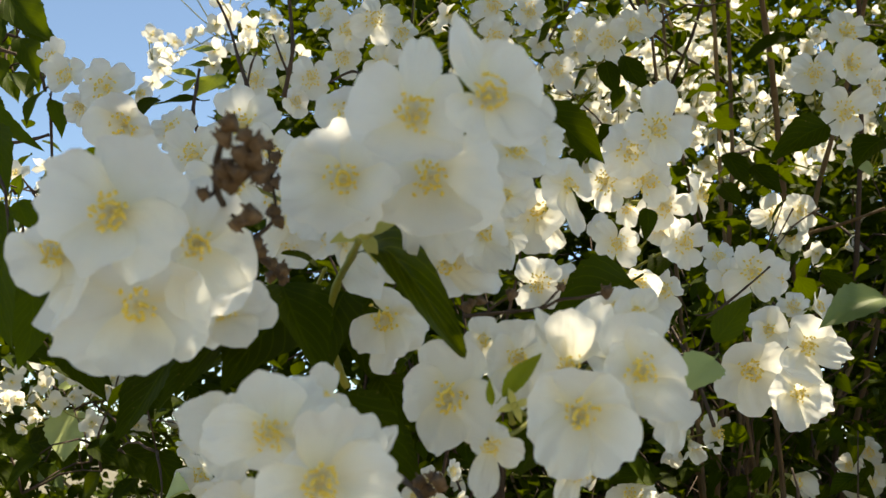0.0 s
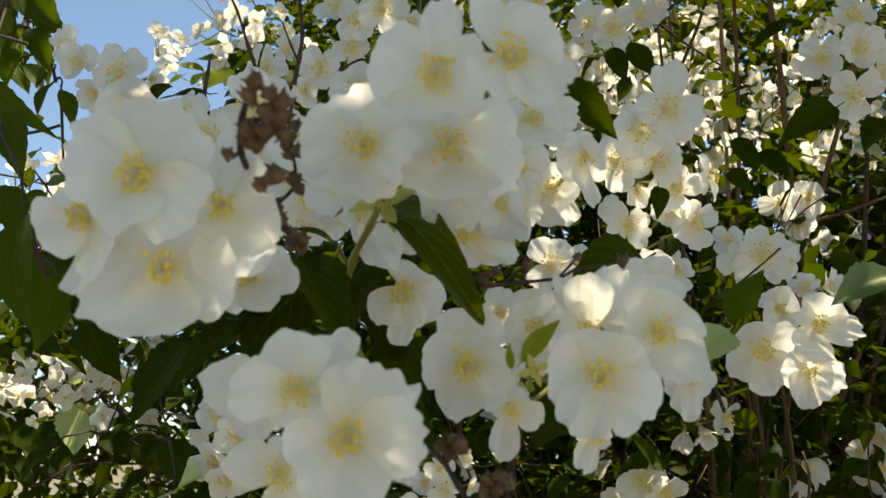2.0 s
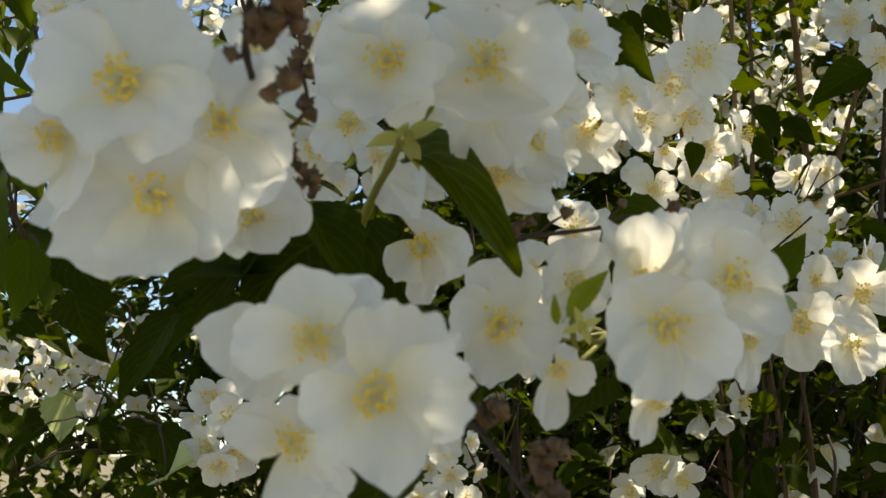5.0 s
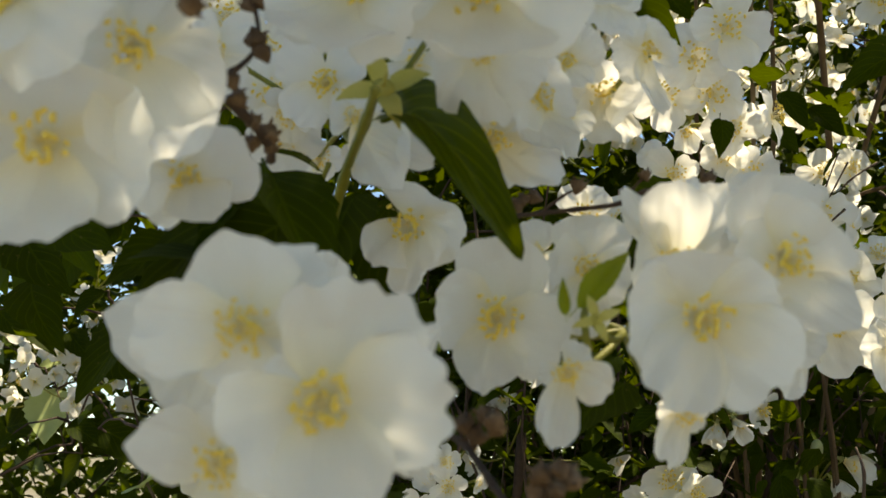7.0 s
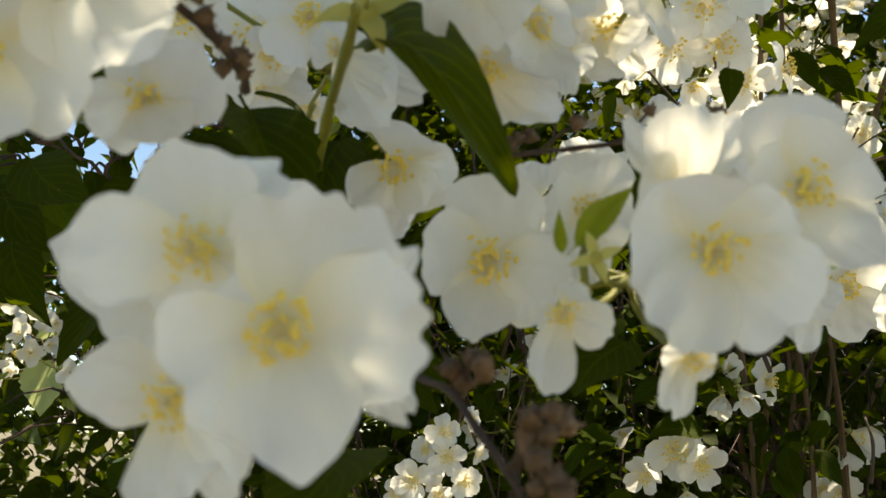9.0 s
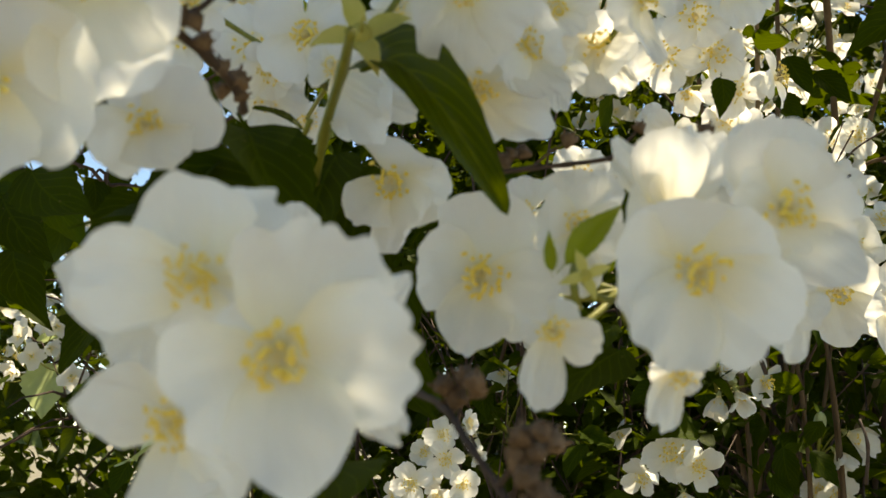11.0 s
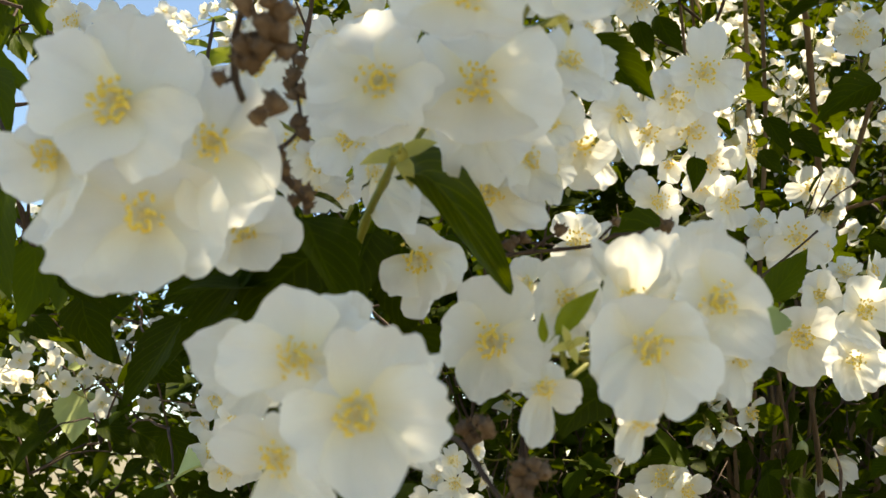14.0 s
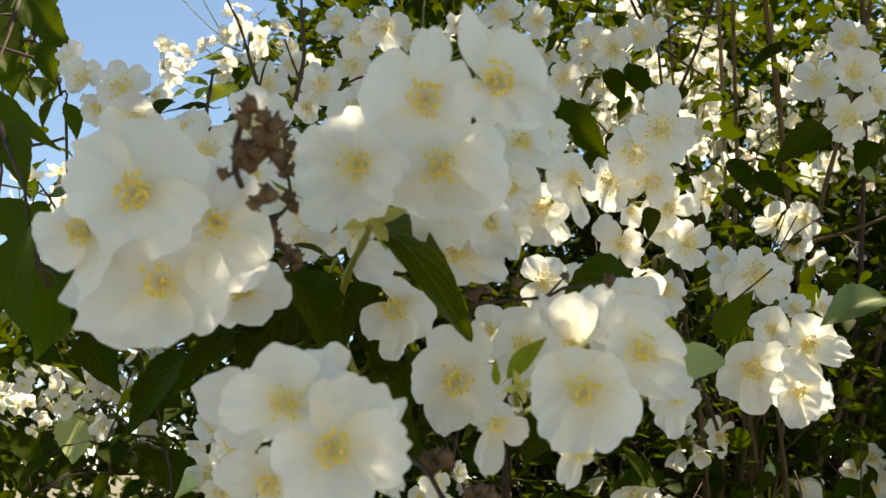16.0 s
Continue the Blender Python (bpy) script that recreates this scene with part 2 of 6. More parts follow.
def petal_mesh(kind, seed, nu=13, nv=18):
    nv = 30 if kind == "ragged" and nv > 6 else nv
    r = random.Random(seed)
    t0, t1, rag, breadth = SHAPES[kind]
    t0, t1 = t0 + r.uniform(-8, 8), t1 + r.uniform(-30, 24)
    breadth *= r.uniform(0.90, 1.06)
    phases = [r.uniform(0, 6.28) for _ in range(6)]
    point, skew = r.uniform(1.2, 1.7) if kind == "ragged" else r.uniform(1.6, 3.6), r.uniform(-0.20, 0.20)
    notch, where = r.uniform(-0.07, 0.06), r.uniform(-0.3, 0.3)
    fold, twist = r.uniform(0.05, 0.26), r.uniform(-0.14, 0.14)
    verts, uvs = [], []
    for i in range(nu + 1):
        s = i / nu
        for j in range(nv + 1):
            v = 2 * j / nv - 1
            reach = 0.46 + 0.54 * math.sqrt(max(0.0, 1 - abs(v) ** point)) + skew * v * (1 - abs(v))
            edge = math.sin(5 * v + phases[0]) * 0.5 + math.sin(9 * v + phases[1]) * 0.4 + math.sin(17 * v + phases[2]) * 0.30 + math.sin(31 * v + phases[3]) * 0.08
            if kind == "ragged":
                edge += 0.7 * abs(math.sin(11 * v + phases[4])) - 0.4
            reach *= 1 + rag * edge - notch * math.exp(-(((v - where) / 0.14) ** 2))
            d = s * reach
            wide = breadth * v * (d ** 0.60) * (1 - (0.40 if kind == "ragged" else 0.30) * d ** 3) * (1 + rag * 0.7 * math.sin(8 * s + phases[3] + 2 * v))
            n, x, z = 8, 0.0, 0.0
            for k in range(n):
                ang = radians(t0 + (t1 - t0) * ((k + 0.5) / n * d) ** 0.8)
                x += math.cos(ang) * d / n
                z += math.sin(ang) * d / n
            ang = radians(t0 + (t1 - t0) * d)
            lift = fold * v * v * d * (0.5 + 0.5 * d) + twist * v * d + 0.026 * d * math.sin(6 * v + phases[4]) + 0.040 * d * d * math.sin(4 * v + phases[5]) + 0.012 * d * math.sin(13 * v + phases[2])
            if nu > 6:
                lift += 0.10 * d * noise.noise((2.2 * d, 1.9 * v, seed)) + 0.040 * d * noise.noise((5 * d, 5 * v, seed + 9))
            verts.append((0.05 + x - math.sin(ang) * lift, wide, z + math.cos(ang) * lift))
            uvs.append((d, 0.5 + v / 2))
    faces = []
    for i in range(nu):
        for j in range(nv):
            a = i * (nv + 1) + j
            faces.append((a, a + nv + 1, a + nv + 2, a + 1))
    return verts, faces, uvs


PETALS = {k: [mesh_of("petal", *petal_mesh(k, 17 * n + len(k))[:2], PETAL, petal_mesh(k, 17 * n + len(k))[2]) for n in range(14)] for k in SHAPES}


def stamen_geometry(r, a, narrow, verts, faces, which, sides=5):
    """A thin filament that leans out at the angle a, with a yellow anther at its tip."""
    lean = narrow * (0.05 + 1.12 * r.random() ** 1.25)
    length = r.uniform(0.28, 0.42)
    out = Vector((math.cos(a), math.sin(a), 0))
    root = out * 0.09 + Vector((0, 0, 0.03))
    tip = root + out * math.sin(lean) * length + Vector((0, 0, math.cos(lean * 0.85) * length))
    mid = root.lerp(tip, 0.5) + Vector((0, 0, 0.02)) - out * 0.02
    before = len(faces)
    tube([root, mid, tip], [0.005, 0.005, 0.004], 3, verts, faces)
    which += [0] * (len(faces) - before)
    before = len(faces)
    d = Vector((r.uniform(-1, 1), r.uniform(-1, 1), r.uniform(-0.3, 0.6))).normalized()
    ln, wd = r.uniform(0.036, 0.052), r.uniform(0.025, 0.036)
    tube([tip - d * ln, tip - d * ln * 0.5, tip + d * ln * 0.5, tip + d * ln], [wd * 0.4, wd, wd, wd * 0.4], sides, verts, faces)
    which += [1] * (len(faces) - before)


def stamen_tuft(seed, count=30, narrow=1.0):
    r = random.Random(seed)
    verts, faces, which = [], [], []
    for i in range(count):
        stamen_geometry(r, 6.283 * (i + r.uniform(-0.4, 0.4)) / count, narrow, verts, faces, which)
    return mesh_of("stamen_tuft", verts, faces, [FILAMENT, ANTHER], which=which)


def single_stamen(seed, narrow=1.0):
    verts, faces, which = [], [], []
    stamen_geometry(random.Random(seed), 0.0, narrow, verts, faces, which)
    return mesh_of("stamen", verts, faces, [FILAMENT, ANTHER], which=which)


STAMENS = [stamen_tuft(n) for n in range(5)]
NARROW = [stamen_tuft(40 + n, 22, 0.5) for n in range(3)]
SINGLE = [single_stamen(200 + n) for n in range(16)]
SINGLE_NARROW = [single_stamen(300 + n, 0.5) for n in range(8)]


def style_mesh():
    verts, faces = tube([(0, 0, 0.0), (0, 0, 0.045), (0, 0, 0.075), (0, 0, 0.14), (0, 0, 0.26)], [0.11, 0.10, 0.04, 0.020, 0.016], 8)
    for k in range(4):
        a = k * math.pi / 2
        tube([(0, 0, 0.25), (0.03 * math.cos(a), 0.03 * math.sin(a), 0.32), (0.06 * math.cos(a), 0.06 * math.sin(a), 0.36)], [0.014, 0.013, 0.010], 4, verts, faces)
    return mesh_of("style", verts, faces, DISC)


STYLE = style_mesh()


def calyx_mesh():
    """Top-shaped receptacle with four pointed sepals."""
    verts, faces = tube([(0, 0, -0.26), (0, 0, -0.20), (0, 0, -0.11), (0, 0, -0.03), (0, 0, -0.02)], [0.028, 0.050, 0.075, 0.068, 0.02], 8)
    for k in range(4):
        a = math.pi / 4 + k * math.pi / 2
        c, s = math.cos(a), math.sin(a)
        b = len(verts)
        for f, w, z in ((0.06, 0.04, -0.04), (0.11, 0.036, -0.07), (0.16, 0.024, -0.10), (0.21, 0.003, -0.12)):
            verts += [(f * c - w * s, f * s + w * c, z), (f * c, f * s, z - 0.012), (f * c + w * s, f * s - w * c, z)]
        for i in range(3):
            q = b + 3 * i
            faces += [(q, q + 1, q + 4, q + 3), (q + 1, q + 2, q + 5, q + 4)]
    return mesh_of("flower", verts, faces, CALYX)


CALYXES = calyx_mesh()


def spent_mesh():
    """What is left of a flower once its petals fell: the cup with four spread sepals and a bare style."""
    verts, faces = tube([(0, 0, -0.55), (0, 0, -0.42), (0, 0, -0.18), (0, 0, 0.0), (0, 0, 0.08)], [0.07, 0.18, 0.28, 0.26, 0.10], 10)
    tube([(0, 0, 0.05), (0.02, 0, 0.3), (0.05, 0.02, 0.55)], [0.06, 0.04, 0.035], 5, verts, faces)
    for k in range(4):
        a = k * math.pi / 2
        c, s = math.cos(a), math.sin(a)
        b = len(verts)
        for f, w, z in ((0.20, 0.20, -0.02), (0.45, 0.24, 0.10), (0.75, 0.17, 0.12), (0.95, 0.08, 0.06), (1.10, 0.01, -0.02)):
            verts += [(f * c - w * s, f * s + w * c, z + 0.05), (f * c, f * s, z), (f * c + w * s, f * s - w * c, z + 0.05)]
        for i in range(4):
            q = b + 3 * i
            faces += [(q, q + 1, q + 4, q + 3), (q + 1, q + 2, q + 5, q + 4)]
    return mesh_of("spent_flower", verts, faces, SEPAL)


def bud_mesh():
    verts, faces = tube([(0, 0, -0.9), (0, 0, -0.72), (0, 0, -0.4), (0, 0, 0.0), (0, 0, 0.4), (0, 0, 0.75), (0, 0, 0.9)], [0.12, 0.36, 0.62, 0.80, 0.74, 0.40, 0.08], 10)
    for k in range(4):
        a = k * math.pi / 2
        tube([(0.3 * math.cos(a), 0.3 * math.sin(a), -0.75), (0.66 * math.cos(a), 0.66 * math.sin(a), -0.35), (0.84 * math.cos(a), 0.84 * math.sin(a), 0.12)], [0.2, 0.22, 0.02], 5, verts, faces)
    return mesh_of("bud", verts, faces, BUD)


SPENT, BUDM = spent_mesh(), bud_mesh()
rng = random.Random(5)


def sprig(base, label):
    """A twig end that carries blooms and leaves; things on it are its parts."""
    s = new("flower_cluster")
    s.location = base
    return tagged(s, label, "flower cluster", "mock orange flower clusters")


REACH = {"open": 0.50, "ragged": 0.50, "cup": 0.54, "bell": 0.62}


def bloom(s, place, width, normal, spin, kind, petals=None):
    """One four-petalled flower, facing along normal, with its stalk back to the twig end."""
    if kind in ("spent", "bud"):
        n, k = Vector(normal).normalized(), width * 0.5
        at = Matrix.Translation(Vector(place) - s.location) @ facing(normal, spin) @ Matrix.Diagonal((k, k, k * (1.5 if kind == "bud" else 1.0), 1))
        f = part("bud" if kind == "bud" else "spent_flower", BUDM if kind == "bud" else SPENT, s, at, "round cream bud" if kind == "bud" else "yellow-green calyx that lost its petals")
        line = bent((0, 0, 0), Vector(place) - s.location - n * k * 0.6, (0, 0, -0.003), 4)
        part("stalk", mesh_of("stalk", *tube(line, [0.0010, 0.0009, 0.0008, 0.0008, 0.0009], 6), GREENSTEM), s)
        return f
    size = width * REACH[kind] * 1.03
    turn = facing(normal, spin)
    n = Vector(normal).normalized()
    centre = Vector(place) - n * size * 0.22
    at = Matrix.Translation(centre - s.location) @ turn @ Matrix.Scale(size, 4)
    f = part("flower", CALYXES, s, at)
    for k in range(4):
        angle, grow = petals[k] if petals else (90 * k + rng.uniform(-11, 11), rng.uniform(0.86, 1.08))
        pose_k = (Matrix.Rotation(radians(angle), 4, "Z") @ Matrix.Translation((0, 0, 0.0 if k % 2 else 0.03))
                  @ Matrix.Rotation(radians(rng.uniform(-13, 9)), 4, "Y") @ Matrix.Diagonal((grow, 0.45 + 0.55 * grow, grow, 1)))
        part("petal", rng.choice(PETALS[kind]), f, pose_k)
    if place[1] < 0.50:
        for k in range(26 if kind == "bell" else 42):
            turn_k = Matrix.Rotation(6.283 * (k + rng.uniform(-0.4, 0.4)) / 42, 4, "Z")
            part("stamen", rng.choice(SINGLE_NARROW if kind == "bell" else SINGLE), f, turn_k)
    else:
        part("stamen_tuft", rng.choice(NARROW if kind == "bell" else STAMENS), f, Matrix.Rotation(rng.uniform(0, 6), 4, "Z"), "yellow anthers on pale filaments")
    part("style", STYLE, f)
    back = centre - n * size * 0.25 - s.location
    line = bent((0, 0, 0), back, -n * size * 0.12, 4)
    part("stalk", mesh_of("stalk", *tube(line, [0.0011, 0.0009, 0.0008, 0.0008, 0.0009], 6), GREENSTEM), s)
    return f


# petals of the nearest flowers: outline (tip exponent, raggedness, notch) and how they bow
OUTLINES = {"round": (2.05, 0.034, 0.01), "point": (1.18, 0.034, 0.0), "ragged": (1.8, 0.075, 0.03), "notch": (2.6, 0.034, 0.11)}
BOWS = {-1: -0.10, 0: 0.07}


def petal_sheet(kind, bow, seed, nu=15, nv=24):
    """A petal of length 1 and breadth 1 along x, with a wavy rim; below its chord in the middle where it is cupped."""
    r = random.Random(seed)
    point, rag, notch = OUTLINES[kind]
    point *= r.uniform(0.88, 1.15)
    phases = [r.uniform(0, 6.28) for _ in range(6)]
    where, skew, twist = r.uniform(-0.25, 0.25), r.uniform(-0.10, 0.10), r.uniform(-0.07, 0.07)
    fold = r.uniform(0.08, 0.24) * (1 if bow < 0 else -0.4)
    grid = np.zeros((nu + 1, nv + 1, 3))
    uvs = []
    for i in range(nu + 1):
        s = i / nu
        for j in range(nv + 1):
            v = 2 * j / nv - 1
            reach = 0.44 + 0.56 * max(0.0, 1 - abs(v) ** point) ** (0.80 if kind == 'point' else 0.5) + skew * v * (1 - abs(v))
            edge = math.sin(4 * v + phases[0]) * 0.5 + math.sin(8 * v + phases[1]) * 0.5 + math.sin(15 * v + phases[2]) * 0.35
            if kind == "ragged":
                edge += 0.6 * abs(math.sin(8 * v + phases[4])) - 0.4
            reach *= 1 + rag * edge - notch * math.exp(-(((v - where) / 0.16) ** 2))
            d = s * reach
            wide = v * (d ** 0.48) * (1 - 0.24 * d ** 3) * (1 + rag * 0.8 * math.sin(7 * s + phases[3] + 2 * v))
            lift = BOWS[bow] * math.sin(math.pi * min(d, 1.0) ** 0.9) + fold * v * v * d + twist * v * d
            lift += 0.030 * d * d * math.sin(5 * v + phases[5]) + 0.012 * d * math.sin(12 * v + phases[2])
            lift += 0.15 * d * noise.noise((2.0 * d, 1.8 * v, seed)) + 0.05 * d * noise.noise((5 * d, 5 * v, seed + 9))
            grid[i, j] = d, wide, lift
            uvs.append((d, 0.5 + v / 2))
    grid[:, :, 0] /= grid[:, :, 0].max()
    grid[:, :, 1] /= grid[:, :, 1].max() - grid[:, :, 1].min()
    faces = [(a, a + nv + 1, a + nv + 2, a + 1) for i in range(nu) for a in range(i * (nv + 1), i * (nv + 1) + nv)]
    return mesh_of("petal", grid.reshape(-1, 3).tolist(), faces, PETAL, uvs)


SHEETS = {(k, b): [petal_sheet(k, b, 31 * n + 7 * len(k) + b) for n in range(5)] for k in OUTLINES for b in (-1, 0)}
petal_rng = random.Random(64)


def flower(s, heart, normal, size, petals, kind="open"):
    """A near flower: each petal reaches from the heart to its own tip, with its own breadth and outline."""
    n, middle = Vector(normal).normalized(), Vector(heart)
    at = Matrix.Translation(middle - n * size * 0.06) @ facing(n, petal_rng.uniform(0, 90)) @ Matrix.Scale(size, 4)
    f = part("flower", CALYXES, s, Matrix.Translation(-s.location) @ at)
    back = at.inverted()
    for i, (tip, breadth, outline, bow) in enumerate(petals):
        way = Vector(tip) - middle
        base = middle + way.normalized() * size * 0.05 + n * size * 0.03 * (i % 2)
        x = Vector(tip) - base
        z = (n - x * (n.dot(x) / x.length_squared)).normalized()
        z = Matrix.Rotation(radians(petal_rng.gauss(0, 7)), 3, x.normalized()) @ z
        y = z.cross(x.normalized())
        m = Matrix((x, y * breadth, z * x.length)).transposed().to_4x4()
        m.translation = base
        part("petal", petal_rng.choice(SHEETS[outline, bow]), f, back @ m)
    count = 26 if kind == "cup" else 40
    for k in range(count):
        turn = Matrix.Rotation(6.283 * (k + petal_rng.uniform(-0.4, 0.4)) / count, 4, "Z")
        part("stamen", petal_rng.choice(SINGLE_NARROW if kind == "cup" and k % 2 else SINGLE), f, turn)
    part("style", STYLE, f)
    end = middle - n * size * 0.30 - s.location
    line = bent((0, 0, 0), end, (0, 0.012, -0.002), 4)
    part("stalk", mesh_of("stalk", *tube(line, [0.0011, 0.0009, 0.0008, 0.0008, 0.0009], 6), GREENSTEM), s)
    return f


# ---- leaves ----
def leaf_grid(seed, nu=16, nv=6, teeth=0.05, breadth=0.29):
    """A pointed oval leaf of length 1 along x, folded at its midrib, with toothed edges and a short stalk."""
    r = random.Random(seed)
    fold, droop, wave, bend = r.uniform(0.12, 0.45), r.uniform(0.05, 0.30), r.uniform(0, 6.28), r.uniform(-0.10, 0.10)
    verts, uvs, faces = [], [], []
    for i in range(nu + 1):
        s = i / nu
        outline = breadth * math.sin(math.pi * s ** 0.72) * (1 - 0.15 * s * s)
        for j in range(nv + 1):
            v = 2 * j / nv - 1
            w = outline * v
            if teeth and abs(v) > 0.99:
                w *= 1 + teeth * (1 if i % 2 else -1)
            z = fold * abs(w) - droop * s * s + 0.03 * math.sin(7 * s + wave) * v
            verts.append((s, w + bend * math.sin(3.14 * s), z))
            uvs.append((s, 0.5 + v / 2))
    for i in range(nu):
        for j in range(nv):
            a = i * (nv + 1) + j
            faces.append((a, a + nv + 1, a + nv + 2, a + 1))
    return verts, faces, uvs


def leaf_mesh(seed, mat):
    v, f, u = leaf_grid(seed)
    n = len(v)
    tube([(-0.14, 0, 0.03), (-0.06, 0, 0.01), (0.03, 0, -0.004)], [0.012, 0.010, 0.010], 5, v, f)
    u += [(0.5, 0.5)] * (len(v) - n)
    return mesh_of("leaf", v, f, mat, u)


LEAVES = [leaf_mesh(n, LEAF) for n in range(8)]
YOUNGS = [leaf_mesh(30 + n, YOUNG) for n in range(3)]
PALES = [leaf_mesh(50 + n, PALE) for n in range(3)]
TREES = [leaf_mesh(80 + n, TREE) for n in range(5)]
MIDS = [leaf_mesh(60 + n, MID) for n in range(3)]


def leaf_pose(base, tip, broad, roll, up=(0.0, -0.75, 0.65)):
    d = Vector(tip) - Vector(base)
    x = d.normalized()
    z = (Vector(up) - x * Vector(up).dot(x)).normalized()
    z = Matrix.Rotation(radians(roll), 3, x) @ z
    y = z.cross(x)
    k = d.length
    m = Matrix((x * k, y * k * broad / 0.53, z * k)).transposed().to_4x4()
    return Matrix.Translation(Vector(base)) @ m


KINDS = {"leaf": (LEAVES, ""), "tree": (TREES, ""), "young": (YOUNGS, "bright yellow-green young leaf"), "pale": (PALES, "pale green leaf"), "mid": (MIDS, "grey-green leaf")}


NODES = {}


def sprig_leaf(s, base, tip, broad, roll, kind="leaf", stalk=False):
    m = Matrix.Translation(-s.location) @ leaf_pose(base, tip, broad, roll)
    part("leaf", rng.choice(KINDS[kind][0]), s, m, KINDS[kind][1])
    if stalk:
        # each leaf's twig starts at the nearest earlier node of the branch
        nodes = NODES.setdefault(s.name, [Vector()])
        end = Vector(base) - s.location
        start = min(nodes, key=lambda q: (q - end).length)
        nodes.append(end)
        line = bent(start, end, (0, 0, 0.006), 4, rng, 0.002)
        part("twig", mesh_of("twig", *tube(line, [0.0014, 0.0012, 0.001, 0.0008, 0.0007], 5), TWIG), s)


def curled_leaf(s, spine, breadth, roll):
    """A long leaf folded along its midrib, its blade following a curved spine from stalk to tip."""
    line = smooth_line(spine, 5)
    k = len(line) - 1
    verts, uvs = [], []
    for i, p in enumerate(line):
        f = i / k
        along = (line[min(i + 1, k)] - line[max(i - 1, 0)]).normalized()
        side = along.cross(Vector((0, -1, 0.15))).normalized()
        side = Matrix.Rotation(radians(roll * (1.0 - 0.7 * f)), 3, along) @ side
        up = side.cross(along)
        half = breadth * (math.sin(math.pi * min(1.0, 0.10 + 0.90 * f ** 0.80)) ** 0.75)
        for j in range(9):
            v = j / 4 - 1
            tooth = 1 + (0.04 if i % 2 and abs(v) == 1 else 0.0)
            rise = half * (1.05 * abs(v) - 0.25 * v * v + 0.06 * math.sin(9 * f + 2 * v))
            verts.append(tuple(p - s.location + side * (half * v * tooth * 0.85) + up * rise))
            uvs.append((f, 0.5 + v / 2))
    faces = [(a, a + 9, a + 10, a + 1) for i in range(k) for a in range(i * 9, i * 9 + 8)]
    n = len(verts)
    tube([line[0] - s.location - (line[2] - line[0]) * 0.35, line[0] - s.location, line[2] - s.location], [0.0007, 0.0008, 0.0005], 6, verts, faces)
    uvs += [(0.5, 0.5)] * (len(verts) - n)
    part("leaf", mesh_of("leaf", verts, faces, GLOSSY, uvs), s, None, "drooping folded leaf")


def leafy_branch(base, label):
    b = new("leafy_branch")
    b.location = base
    return tagged(b, label, "branch")


# ---- ground ----
def ground_sheet():
    verts, faces = [], []
    steps = [-400, -120, -40, -16, -8, -5, -3.4, -2.4, -1.6, -0.9, -0.3, 0.3, 0.9, 1.5, 2.1, 2.8, 3.6, 5, 8, 16, 40, 120, 400]
    for y in steps:
        for x in steps:
            verts.append((x, y, 0.05 * noise.noise((x * 0.8, y * 0.8, 0)) if abs(x) < 20 and abs(y) < 20 else 0.0))
    n = len(steps)
    for i in range(n - 1):
        for j in range(n - 1):
            a = i * n + j
            faces.append((a, a + 1, a + n + 1, a + n))
    return mesh_of("ground", verts, faces, SOIL)


tagged(new("ground", ground_sheet()), "dry brown soil under the shrub", "ground", kind="structure")


# ---- the shrub: canes, twigs and leaves ----
shrub = tagged(new("mock_orange_shrub"), "tall flowering shrub with many canes and dark green leaves", "shrub")
shrub.location = (0.35, 1.5, 0.0)
ROOT = Vector(shrub.location)
back_rng = random.Random(21)


def cane(points, r0, r1, mat, label=""):
    k = len(points)
    radii = [r0 + (r1 - r0) * i / (k - 1) for i in range(k)]
    # nodes swell a little
    v, f = tube([Vector(p) - ROOT for p in points], [q * (1.18 if i % 3 == 1 else 1.0) for i, q in enumerate(radii)], 8)
    part("cane", mesh_of("cane", v, f, mat), shrub, None, label)



def inside(x, y, z):
    """How far the crown reaches: open towards the left above shoulder height, with an unseen overhang added at the top
    for shade.
    """
    edge = 0.15 - 0.28 * y
    round_off = ((x - 0.28) / 1.45) ** 2 + ((y - 1.70) / 1.15) ** 2
    if y > 0.9 and round_off > 1.0 + 0.35 * noise.noise((x * 1.7, y * 1.7, z * 1.7)):
        return False
    if z > 3.0 or z > max(2.30 + 1.3 * (x - edge), 1.9):
        return False
    if z > 2.02 + 0.42 * (y - 0.3) and y > -0.1:
        return x > max(edge, 0.08 if y < 0.9 else -9) and (y > 0.98 or ((x - 0.32) / 0.36) ** 2 + ((y - 0.52) / 0.62) ** 2 < 1.0 + 0.4 * noise.noise((x * 4, y * 4, z * 3))
                                                                or ((x - 0.75) / 0.50) ** 2 + ((y - 0.95) / 0.55) ** 2 < 1.0 + 0.4 * noise.noise((x * 4, y * 4, z * 3)))
    if y < 1.06 + 0.14 * noise.noise((x * 2, z * 2, 3)):
        return False
    if z > (1.86 if x > -0.2 else 1.93) + 0.10 * noise.noise((x * 3, y * 3, 1)) and x < edge + 0.05 * noise.noise((y * 4, z * 4, 2)):
        return False
    return True


